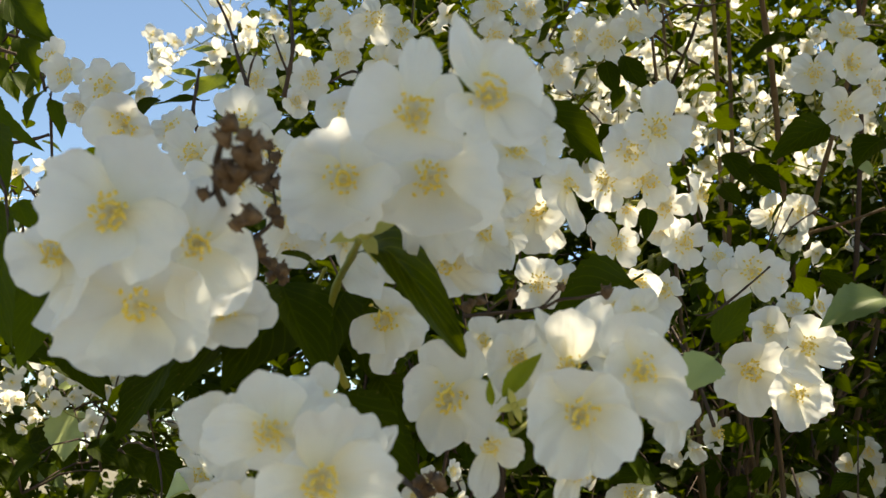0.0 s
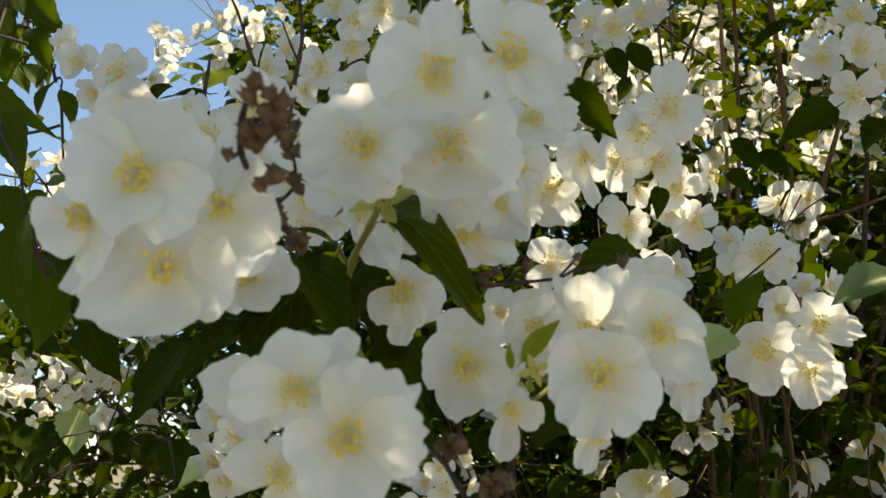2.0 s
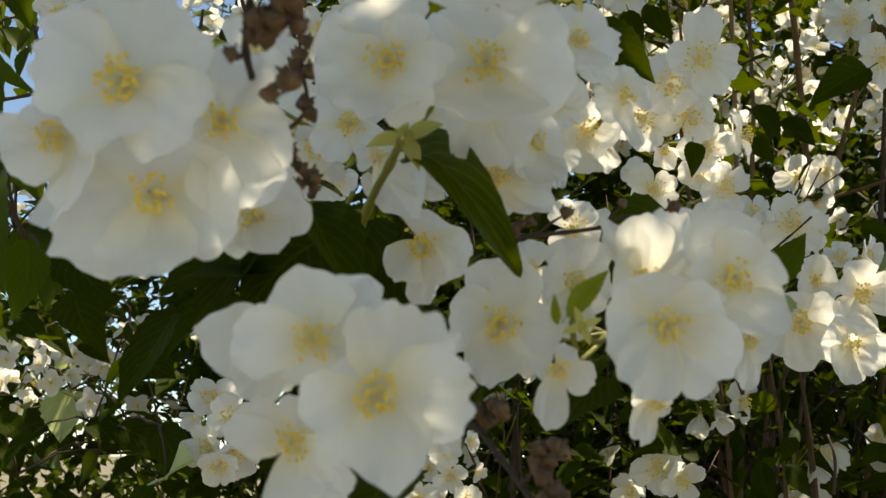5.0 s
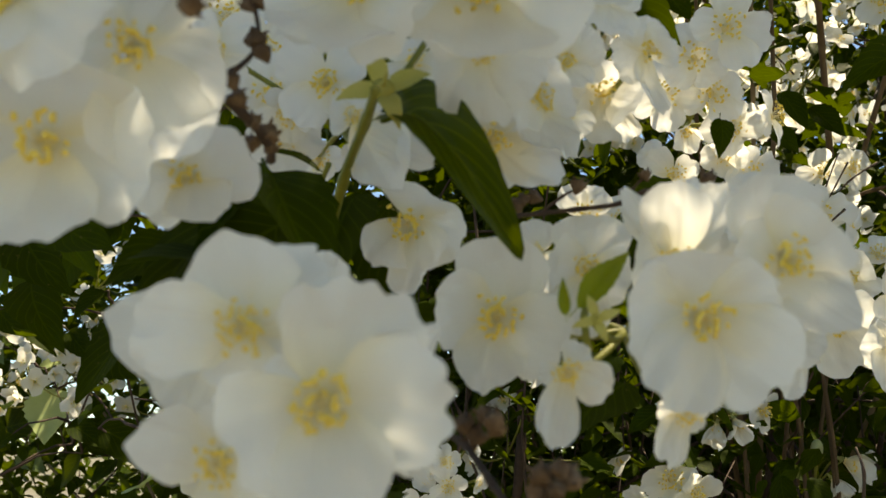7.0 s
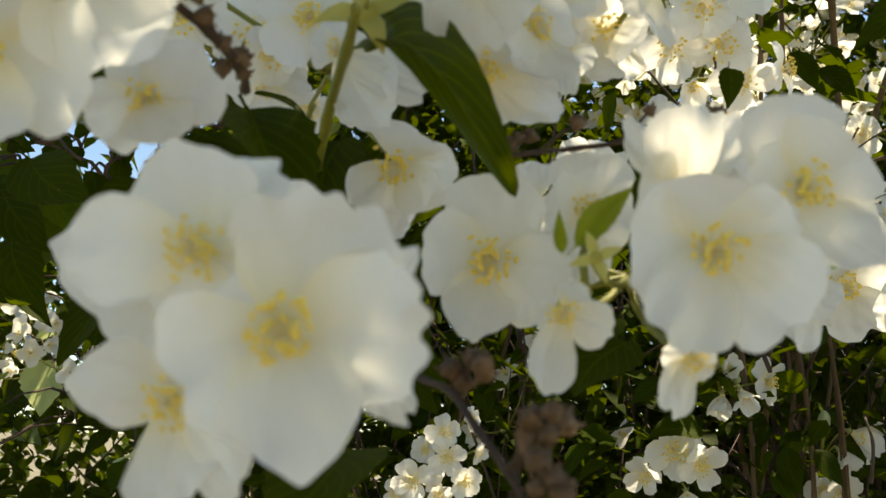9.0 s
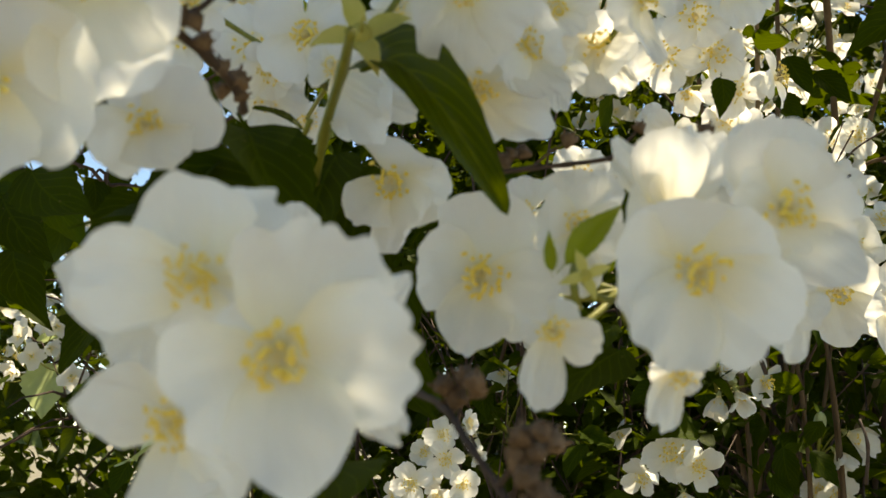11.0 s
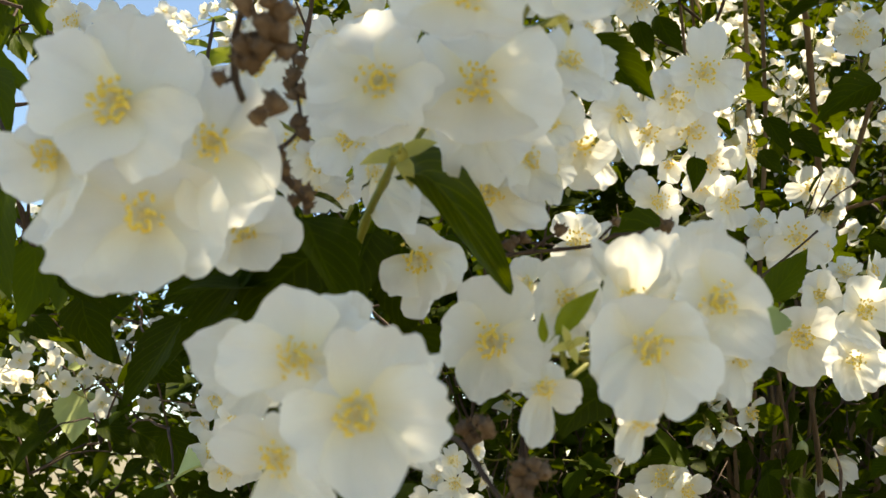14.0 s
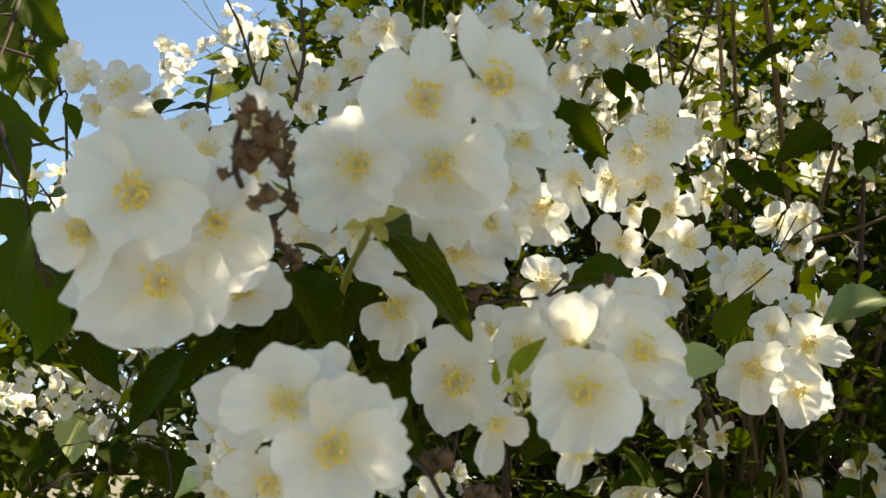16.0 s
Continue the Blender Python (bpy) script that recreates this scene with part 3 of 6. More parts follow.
ENDS = []
for i in range(46):
    a = back_rng.uniform(0, 6.28)
    foot = ROOT + Vector((math.cos(a) * back_rng.uniform(0.05, 0.7), math.sin(a) * back_rng.uniform(0.05, 0.45), -0.02))
    for _ in range(30):
        top = Vector((back_rng.uniform(-1.3, 1.9), back_rng.uniform(0.75, 2.5), back_rng.uniform(1.5, 2.8)))
        if inside(*top):
            break
    line = bent(foot, top, Vector((0, 0, 0.18)), 12, back_rng, 0.012)
    cane(line, back_rng.uniform(0.0025, 0.0055), 0.0014, back_rng.choice([BARK, BARK, TWIG, CANE]))
    ENDS += line[5:]

# canes up into the unseen overhang
for tip in ((0.22, 0.55, 2.36), (0.46, 0.40, 2.42)):
    line = bent(ROOT + Vector((back_rng.uniform(-0.2, 0.3), back_rng.uniform(-0.2, 0.2), -0.02)), tip, Vector((0.25, 0.15, 0.60)), 14, back_rng, 0.01)
    cane(line, 0.004, 0.0014, TWIG)
    ENDS += line[11:]

# side twigs, each ending among the leaves
tv, tf = [], []
for i in range(900):
    a = back_rng.choice(ENDS)
    b = a + Vector((back_rng.gauss(0, 0.16), back_rng.gauss(-0.05, 0.16), back_rng.gauss(0.04, 0.13)))
    if inside(*b) and inside(b.x - 0.06, b.y, b.z):
        tube([p - ROOT for p in bent(a, b, (0, 0, 0.01), 4, back_rng, 0.006)], [0.0022, 0.0019, 0.0016, 0.0013, 0.0009], 4, tv, tf)
twig_rng = random.Random(8)
for i in range(420):
    a = Vector((twig_rng.uniform(0.0, 1.0), twig_rng.uniform(0.95, 1.6), twig_rng.uniform(1.25, 1.72)))
    b = a + Vector((twig_rng.gauss(0, 0.07), twig_rng.gauss(0, 0.06), twig_rng.gauss(0.12, 0.06)))
    r = twig_rng.uniform(0.0007, 0.0018)
    tube([p - ROOT for p in bent(a, b, (0, 0, 0.005), 4, twig_rng, 0.006)], [r, r * 0.9, r * 0.8, r * 0.7, r * 0.5], 4, tv, tf)
tagged(part("brushwood", mesh_of("brushwood", tv, tf, TWIG), shrub, None, "thin dark side twigs"), kind="stuff")


def leaf_frame(r):
    yaw, dip, roll = r.uniform(0, 6.28), r.gauss(-0.35, 0.45), r.gauss(0, 0.5)
    return Euler((roll, -dip, yaw)).to_matrix()


# sun-fleck gaps in the unseen overhang: x, y at height 2.2, radius, share
GAPS = ((0.369, 0.579, 0.021, 1.0), (0.346, 0.652, 0.031, 1.0), (0.347, 0.784, 0.034, 0.95), (0.402, 0.822, 0.034, 0.95), (0.500, 0.826, 0.036, 0.9))


def shrub_leaves():
    """All leaves of the crown; those at the near face are parts of their own."""
    grids = [leaf_grid(90 + n, 4, 2, 0.0, 0.30) for n in range(6)]
    near, verts, faces, uvs = [], [], [], []
    tries = count = 0
    while count < 80000 and tries < 330000:
        tries += 1
        if tries % 3 == 0:
            # the top of the crown, unseen, added overhead to shade the flowers below
            x, y = back_rng.uniform(0.0, 1.6), back_rng.uniform(-0.05, 2.2)
            z = 2.02 + 0.42 * (y - 0.3) + 0.55 * back_rng.random()
            if y < 1.0 and x > (0.60 if y < 0.8 else 0.72) and back_rng.random() > 0.35 or y > (1.20 if x < 0.48 else 1.12) and noise.noise((x * 2.4, y * 2.4, 7)) > (0.1 if y < 1.2 else -0.45):
                continue
        else:
            y = 0.80 + 2.0 * back_rng.random() ** 1.1
            x = back_rng.uniform(-0.35 - 0.36 * y, 0.35 + 0.42 * y)
            z = back_rng.uniform(1.45 - 0.08 * y, 1.80 + 0.38 * y)
        if not inside(x, y, z):
            continue
        # small gaps placed in the added overhang so sun flecks reach chosen flowers
        if z > 2.0 and any(back_rng.random() < share and math.hypot(x - gx - 0.41 * (z - 2.2), y - gy - 0.295 * (z - 2.2)) < wide for gx, gy, wide, share in GAPS):
            continue
        # leaves stand in clumps with gaps between
        top = z > 2.02 + 0.42 * (y - 0.3)
        low = z < 1.80 and x > 0.0
        if not top and y < (1.40 if x < 0 else 1.55) and back_rng.random() > (0.34 if low else 0.14 if x < -0.1 and z > 1.74 else 0.10 if x < -0.1 else 0.20):
            continue
        # the upper part behind is open to the light
        if 0.05 < x < 1.1 and 1.25 < y < 2.3 and z > 2.08 and back_rng.random() > (0.32 if x < 0.42 else 0.55):
            continue
        if x < -0.1 and y >= 1.4 and back_rng.random() > 0.65:
            continue
        if noise.noise((x * 6, y * 6, z * 6)) < (-0.60 if low or top or y > 1.7 and x > -0.1 and z < 2.05 else -0.28 if y > 1.7 and x > -0.1 else -0.12 if x < -0.1 and z > 1.74 else 0.04 if x < -0.1 else 0.03):
            continue
        size = back_rng.uniform(0.018, 0.046) * (0.8 if low or x > 0 and y < 1.6 else 1.0)
        m = leaf_frame(back_rng)
        p = Vector((x, y, z))
        if y < 1.5 and not top and len(near) < 290:
            near.append((p, m, size))
        else:
            v, f, u = grids[count % 6]
            s = len(verts)
            verts += [tuple(p - ROOT + m @ (Vector(q) * size)) for q in v]
            faces += [tuple(s + k for k in g) for g in f]
            uvs += u
        count += 1
    # the lower skirt of the shrub, thinner towards the ground
    for i in range(9000):
        a, d = back_rng.uniform(0, 6.283), math.sqrt(back_rng.random())
        z = 0.30 + 1.15 * back_rng.random() ** 0.7
        wide = 0.45 + 0.38 * z
        p = Vector((0.30 + 1.35 * wide * d * math.cos(a), 1.70 + 1.0 * wide * d * math.sin(a), z))
        if noise.noise(p * 4) < -0.15:
            continue
        m, size = leaf_frame(back_rng), back_rng.uniform(0.022, 0.05)
        v, f, u = grids[i % 6]
        s = len(verts)
        verts += [tuple(p - ROOT + m @ (Vector(q) * size)) for q in v]
        faces += [tuple(s + k for k in g) for g in f]
        uvs += u
    tagged(part("foliage", mesh_of("foliage", verts, faces, FOLIAGE, uvs), shrub, None, "dense dark green leaves"), kind="stuff")
    for p, m, size in near:
        part("leaf", back_rng.choice(LEAVES), shrub, Matrix.Translation(p - ROOT) @ (m.to_4x4() @ Matrix.Scale(size, 4)))


shrub_leaves()


def hedge(count, x0, x1, y0, y1, height, k0, k1, seed):
    """Garden growth behind the shrub, far enough to be one mass of leaves."""
    verts, faces, uvs = [], [], []
    grid = leaf_grid(7, 3, 2, 0.0, 0.4)
    r = random.Random(seed)
    for i in range(count):
        x, y = r.uniform(x0, x1), r.uniform(y0, y1)
        round_end = math.sqrt(max(0.02, 1 - (2 * (x - x0) / (x1 - x0) - 1) ** 4))
        top = round_end * (height + 0.25 * noise.noise((x * 0.9, 0, 5 + seed)) + 0.15 * noise.noise((x * 3, 0, 8)))
        y += 0.35 * noise.noise((x * 0.8, 3, seed)) + 0.2 * noise.noise((x * 2.3, 6, seed))
        z = top * r.random() ** 0.7
        m, k = leaf_frame(r), r.uniform(k0, k1)
        s = len(verts)
        verts += [tuple(Vector((x, y, z)) + m @ (Vector(q) * k)) for q in grid[0]]
        faces += [tuple(s + n for n in g) for g in grid[1]]
        uvs += grid[2]
    return mesh_of("hedge", verts, faces, FOLIAGE, uvs)


tagged(new("hedge", hedge(9000, -6, 6, 5.0, 6.2, 1.75, 0.06, 0.13, 9)), "distant leafy green hedge behind the shrub", "hedge", kind="stuff")
tagged(new("hedge", hedge(9000, 0.1, 3.4, 3.1, 3.9, 2.25, 0.05, 0.11, 4)), "dense leafy bushes close behind the shrub", "hedge", kind="stuff")

# ---- flower clusters near the camera ----
s = sprig((0.0228, 0.4132, 1.6393), "large open white flowers in a dense cluster at a twig tip")
flower(s, (0.0257, 0.3465, 1.6530), (-0.05, -0.99, -0.10), 0.0174, [((0.0358, 0.3410, 1.6701), 0.0277, "ragged", -1), ((0.0077, 0.3400, 1.6582), 0.0228, "ragged", -1), ((0.0212, 0.3380, 1.6359), 0.0209, "point", 0), ((0.0417, 0.3390, 1.6398), 0.0215, "notch", 0)])
flower(s, (0.0283, 0.3590, 1.6330), (0.03, -0.96, -0.29), 0.0168, [((0.0473, 0.3540, 1.6275), 0.0227, "round", -1), ((0.0265, 0.3540, 1.6147), 0.0225, "round", -1), ((0.0054, 0.3580, 1.6214), 0.0238, "ragged", -1), ((0.0305, 0.3500, 1.6436), 0.0319, "round", -1)], "cup")
flower(s, (0.0061, 0.3615, 1.6464), (-0.30, -0.93, -0.20), 0.0127, [((-0.0039, 0.3540, 1.6404), 0.0176, "round", -1), ((0.0022, 0.3560, 1.6532), 0.0141, "round", 0), ((0.0113, 0.3520, 1.6266), 0.0233, "round", -1), ((0.0193, 0.3580, 1.6448), 0.0140, "round", 0)])
flower(s, (0.0416, 0.3565, 1.6475), (0.30, -0.95, -0.10), 0.0132, [((0.0471, 0.3530, 1.6632), 0.0164, "round", -1), ((0.0555, 0.3610, 1.6393), 0.0203, "point", -1), ((0.0467, 0.3610, 1.6299), 0.0215, "round", 0), ((0.0329, 0.3530, 1.6499), 0.0137, "round", 0)])
flower(s, (0.0401, 0.3925, 1.6357), (0.35, -0.89, -0.30), 0.0112, [((0.0546, 0.3860, 1.6391), 0.0168, "round", 0), ((0.0491, 0.3830, 1.6249), 0.0137, "point", 0), ((0.0332, 0.3860, 1.6287), 0.0140, "round", 0), ((0.0404, 0.3890, 1.6427), 0.0129, "round", 0)])
sprig_leaf(s, (0.0255, 0.4806, 1.6370), (-0.0030, 0.4594, 1.6323), 0.50, 25)
sprig_leaf(s, (-0.0549, 0.6474, 1.6480), (-0.0797, 0.6226, 1.6114), 0.65, 20)
sprig_leaf(s, (-0.0002, 0.5502, 1.6392), (-0.0223, 0.5219, 1.6210), 0.42, 10)
sprig_leaf(s, (-0.0706, 0.5800, 1.6755), (-0.0380, 0.5600, 1.6562), 0.55, 10)
sprig_leaf(s, (-0.0016, 0.5200, 1.6506), (-0.0157, 0.5000, 1.6357), 0.55, -20)
sprig_leaf(s, (-0.1007, 0.6200, 1.6745), (-0.0732, 0.6000, 1.6499), 0.55, 15)
sprig_leaf(s, (-0.1040, 0.6400, 1.6573), (-0.0806, 0.6200, 1.6309), 0.55, 0)
s = sprig((0.0980, 0.4400, 1.7120), "big white flower cluster with yellow stamens above a drooping leaf")
flower(s, (0.0963, 0.3455, 1.6764), (-0.04, -0.99, -0.10), 0.0141, [((0.0982, 0.3410, 1.6947), 0.0107, "round", 0), ((0.0805, 0.3400, 1.6795), 0.0208, "round", -1), ((0.1089, 0.3400, 1.6741), 0.0206, "round", 0), ((0.0956, 0.3370, 1.6625), 0.0236, "round", -1)])
flower(s, (0.1129, 0.3425, 1.6794), (0.30, -0.95, 0.05), 0.0149, [((0.1056, 0.3380, 1.6995), 0.0092, "point", -1), ((0.1236, 0.3370, 1.6874), 0.0205, "round", -1), ((0.1280, 0.3350, 1.6685), 0.0174, "ragged", 0), ((0.1077, 0.3350, 1.6690), 0.0148, "round", 0)])
flower(s, (0.0744, 0.3860, 1.6718), (-0.15, -0.97, -0.20), 0.0155, [((0.0681, 0.3785, 1.6861), 0.0268, "ragged", -1), ((0.0564, 0.3795, 1.6699), 0.0238, "round", -1), ((0.0657, 0.3745, 1.6547), 0.0258, "ragged", -1), ((0.0852, 0.3775, 1.6590), 0.0233, "ragged", 0), ((0.0829, 0.3795, 1.6798), 0.0168, "round", 0)])
flower(s, (0.0968, 0.3930, 1.6742), (0.05, -0.96, -0.29), 0.0175, [((0.1179, 0.3780, 1.6677), 0.0274, "round", -1), ((0.0965, 0.3780, 1.6543), 0.0300, "round", -1), ((0.0826, 0.3860, 1.6695), 0.0271, "round", -1), ((0.0989, 0.3880, 1.6873), 0.0290, "round", -1)], "cup")
flower(s, (0.0969, 0.4190, 1.6712), (0.03, -0.97, -0.25), 0.0100, [((0.0977, 0.4180, 1.6539), 0.0189, "ragged", 0), ((0.0872, 0.4180, 1.6584), 0.0158, "point", 0), ((0.1076, 0.4180, 1.6604), 0.0173, "round", 0), ((0.0968, 0.4180, 1.6796), 0.0144, "round", 0)], "cup")
flower(s, (0.1202, 0.4155, 1.6887), (0.51, -0.82, -0.26), 0.0100, [((0.1292, 0.4120, 1.6916), 0.0157, "round", -1), ((0.1244, 0.4120, 1.6791), 0.0172, "round", 0), ((0.1139, 0.4120, 1.6944), 0.0142, "round", 0), ((0.1126, 0.4120, 1.6798), 0.0141, "round", 0)])
bloom(s, (0.0745, 0.4230, 1.6650), 0.0205, (0.15, -0.97, 0.18), 20, "spent")
bloom(s, (0.1165, 0.3650, 1.6790), 0.0080, (0.25, -0.89, -0.38), 30, "spent")
flower(s, (0.0783, 0.4570, 1.6841), (-0.03, -1.00, -0.06), 0.0080, [((0.0724, 0.4560, 1.6756), 0.0129, "round", 0), ((0.0811, 0.4540, 1.6723), 0.0138, "round", -1), ((0.0864, 0.4580, 1.6810), 0.0130, "round", 0), ((0.0766, 0.4590, 1.6917), 0.0132, "round", 0)], "cup")
curled_leaf(s, [(0.0734, 0.4380, 1.6623), (0.0816, 0.4280, 1.6597), (0.0904, 0.4180, 1.6491), (0.0978, 0.4200, 1.6384), (0.1057, 0.4300, 1.6268)], 0.0078, -8)
s = sprig((0.1123, 0.4940, 1.6735), "small white flowers hanging in a close group")
flower(s, (0.1098, 0.4472, 1.6714), (0.30, -0.89, -0.33), 0.0115, [((0.1004, 0.4417, 1.6732), 0.0163, "round", 0), ((0.1175, 0.4417, 1.6732), 0.0172, "round", 0), ((0.1142, 0.4387, 1.6551), 0.0150, "round", -1), ((0.1050, 0.4397, 1.6598), 0.0151, "round", 0)])
flower(s, (0.0989, 0.4455, 1.6600), (0.05, -0.86, -0.51), 0.0118, [((0.1026, 0.4560, 1.6498), 0.0194, "round", -1), ((0.0912, 0.4420, 1.6647), 0.0171, "round", 0), ((0.1084, 0.4460, 1.6658), 0.0166, "round", -1), ((0.0981, 0.4420, 1.6683), 0.0154, "round", 0), ((0.1175, 0.4600, 1.6540), 0.0150, "point", 0)])
flower(s, (0.1300, 0.4910, 1.6876), (0.06, -0.99, -0.13), 0.0134, [((0.1295, 0.4820, 1.6943), 0.0187, "round", -1), ((0.1399, 0.4820, 1.6820), 0.0200, "round", -1), ((0.1306, 0.4800, 1.6690), 0.0210, "round", -1), ((0.1188, 0.4820, 1.6814), 0.0201, "round", -1)], "cup")
flower(s, (0.1407, 0.4755, 1.6936), (0.50, -0.86, 0.00), 0.0113, [((0.1380, 0.4710, 1.7023), 0.0138, "round", 0), ((0.1478, 0.4700, 1.6959), 0.0145, "ragged", 0), ((0.1440, 0.4670, 1.6729), 0.0142, "point", -1), ((0.1313, 0.4720, 1.6890), 0.0137, "round", 0)])
bloom(s, (0.1172, 0.4752, 1.6901), 0.0247, (0.16, -0.97, -0.20), 15, "open")
flower(s, (0.1182, 0.4675, 1.6877), (0.10, -0.95, -0.30), 0.0090, [((0.1171, 0.4640, 1.6952), 0.0123, "round", 0), ((0.1274, 0.4640, 1.6942), 0.0123, "round", 0), ((0.1222, 0.4620, 1.6789), 0.0101, "round", 0), ((0.1107, 0.4640, 1.6846), 0.0122, "round", 0)])
flower(s, (0.1292, 0.4703, 1.7074), (0.26, -0.90, 0.34), 0.0105, [((0.1275, 0.4668, 1.7189), 0.0146, "round", 0), ((0.1399, 0.4668, 1.7090), 0.0145, "ragged", 0), ((0.1325, 0.4648, 1.6944), 0.0143, "round", 0), ((0.1192, 0.4668, 1.7036), 0.0124, "round", 0)])
flower(s, (0.1189, 0.4730, 1.6748), (-0.07, -0.94, -0.33), 0.0070, [((0.1189, 0.4670, 1.6609), 0.0061, "round", 0), ((0.1250, 0.4690, 1.6691), 0.0082, "round", 0), ((0.1132, 0.4690, 1.6680), 0.0082, "round", 0), ((0.1183, 0.4720, 1.6803), 0.0083, "round", 0)], "cup")
s = sprig((0.0463, 0.5409, 1.6932), "half-open white flowers half hidden among leaves")
bloom(s, (0.0556, 0.5040, 1.7322), 0.0250, (0.06, -0.94, -0.34), 10, "cup")
flower(s, (0.0761, 0.4790, 1.6472), (-0.07, -0.91, -0.41), 0.0182, [((0.0675, 0.4650, 1.6314), 0.0171, "point", -1), ((0.0806, 0.4610, 1.6256), 0.0200, "round", -1), ((0.0914, 0.4660, 1.6378), 0.0178, "round", -1), ((0.0780, 0.4700, 1.6553), 0.0212, "round", -1)], "cup")
flower(s, (0.0631, 0.4570, 1.6692), (0.06, -0.98, -0.18), 0.0090, [((0.0767, 0.4500, 1.6481), 0.0183, "point", -1), ((0.0566, 0.4560, 1.6699), 0.0108, "round", 0), ((0.0655, 0.4560, 1.6755), 0.0127, "round", 0), ((0.0850, 0.4540, 1.6566), 0.0124, "round", 0)], "cup")
bloom(s, (0.0624, 0.5155, 1.6770), 0.0227, (-0.32, -0.75, -0.57), 0, "cup")
bloom(s, (0.0192, 0.4768, 1.6960), 0.0243, (-0.04, -0.96, -0.29), 20, "open")
bloom(s, (0.0511, 0.4802, 1.6875), 0.0276, (0.15, -0.91, -0.38), 45, "open")
bloom(s, (0.0340, 0.5098, 1.6882), 0.0196, (0.05, -0.79, -0.61), 15, "cup")
bloom(s, (0.0280, 0.5992, 1.6990), 0.0204, (0.15, -0.87, -0.46), 15, "cup")
sprig_leaf(s, (0.0418, 0.4576, 1.6544), (0.0671, 0.4338, 1.6277), 0.55, -30)
sprig_leaf(s, (0.0578, 0.4985, 1.6589), (0.0537, 0.4735, 1.6298), 0.60, 10)
sprig_leaf(s, (0.0404, 0.4988, 1.6524), (0.0241, 0.4621, 1.6266), 0.60, -20)
sprig_leaf(s, (0.0664, 0.5187, 1.6626), (0.0694, 0.4956, 1.6261), 0.50, 10)
sprig_leaf(s, (0.0232, 0.4965, 1.6587), (-0.0023, 0.4710, 1.6257), 0.50, 15)
sprig_leaf(s, (0.0438, 0.5156, 1.6714), (0.0322, 0.5038, 1.6758), 0.60, 10)
s = sprig((0.0650, 0.4075, 1.5876), "pair of wide white flowers with ragged petal edges")
flower(s, (0.0761, 0.3485, 1.5915), (0.10, -0.97, -0.20), 0.0146, [((0.0830, 0.3430, 1.6077), 0.0221, "ragged", -1), ((0.0954, 0.3410, 1.5914), 0.0191, "ragged", -1), ((0.0804, 0.3410, 1.5725), 0.0169, "point", 0), ((0.0648, 0.3400, 1.5833), 0.0190, "notch", -1), ((0.0700, 0.3480, 1.5985), 0.0128, "round", 0)])
flower(s, (0.0635, 0.3535, 1.6020), (-0.05, -0.99, -0.10), 0.0119, [((0.0481, 0.3460, 1.6005), 0.0149, "round", -1), ((0.0607, 0.3500, 1.6165), 0.0186, "point", -1), ((0.0749, 0.3580, 1.6133), 0.0155, "ragged", 0), ((0.0613, 0.3560, 1.5928), 0.0180, "round", 0), ((0.0698, 0.3600, 1.5957), 0.0170, "round", 0)])
flower(s, (0.0792, 0.3675, 1.5926), (0.30, -0.95, -0.10), 0.0100, [((0.0917, 0.3620, 1.6042), 0.0066, "point", 0), ((0.0911, 0.3620, 1.5798), 0.0069, "notch", 0), ((0.0768, 0.3660, 1.5997), 0.0097, "round", 0), ((0.0773, 0.3660, 1.5845), 0.0103, "round", 0)])
flower(s, (0.0510, 0.3795, 1.6022), (-0.25, -0.95, -0.20), 0.0110, [((0.0317, 0.3780, 1.6074), 0.0174, "point", -1), ((0.0472, 0.3760, 1.6125), 0.0119, "round", 0), ((0.0438, 0.3740, 1.5919), 0.0129, "round", 0), ((0.0574, 0.3760, 1.5958), 0.0117, "round", 0)])
flower(s, (0.0584, 0.3630, 1.5832), (-0.10, -0.95, -0.29), 0.0129, [((0.0438, 0.3600, 1.5855), 0.0147, "point", -1), ((0.0600, 0.3560, 1.5683), 0.0168, "round", -1), ((0.0709, 0.3530, 1.5719), 0.0121, "round", 0), ((0.0621, 0.3590, 1.5909), 0.0123, "round", 0)], "cup")
flower(s, (0.0663, 0.4015, 1.6124), (0.10, -0.99, 0.05), 0.0080, [((0.0683, 0.3970, 1.6223), 0.0086, "round", 0), ((0.0602, 0.3980, 1.6153), 0.0079, "round", 0), ((0.0742, 0.3970, 1.6085), 0.0085, "round", 0), ((0.0642, 0.3980, 1.6039), 0.0086, "round", 0)])
sprig_leaf(s, (0.0629, 0.4659, 1.6191), (0.0917, 0.4432, 1.5885), 0.50, 10)
sprig_leaf(s, (0.0705, 0.5057, 1.6271), (0.0786, 0.4894, 1.6090), 0.60, 10)
sprig_leaf(s, (0.0664, 0.4606, 1.5753), (0.0566, 0.4210, 1.5660), 0.60, 10)
s = sprig((0.1318, 0.4612, 1.6148), "white flowers crowded round a pale green calyx")
flower(s, (0.1371, 0.3905, 1.6093), (0.05, -0.95, -0.30), 0.0144, [((0.1229, 0.3830, 1.6073), 0.0204, "round", -1), ((0.1390, 0.3840, 1.6199), 0.0252, "round", -1), ((0.1501, 0.3820, 1.5964), 0.0199, "notch", -1), ((0.1297, 0.3810, 1.5920), 0.0172, "round", 0), ((0.1506, 0.3840, 1.6105), 0.0178, "round", -1)])
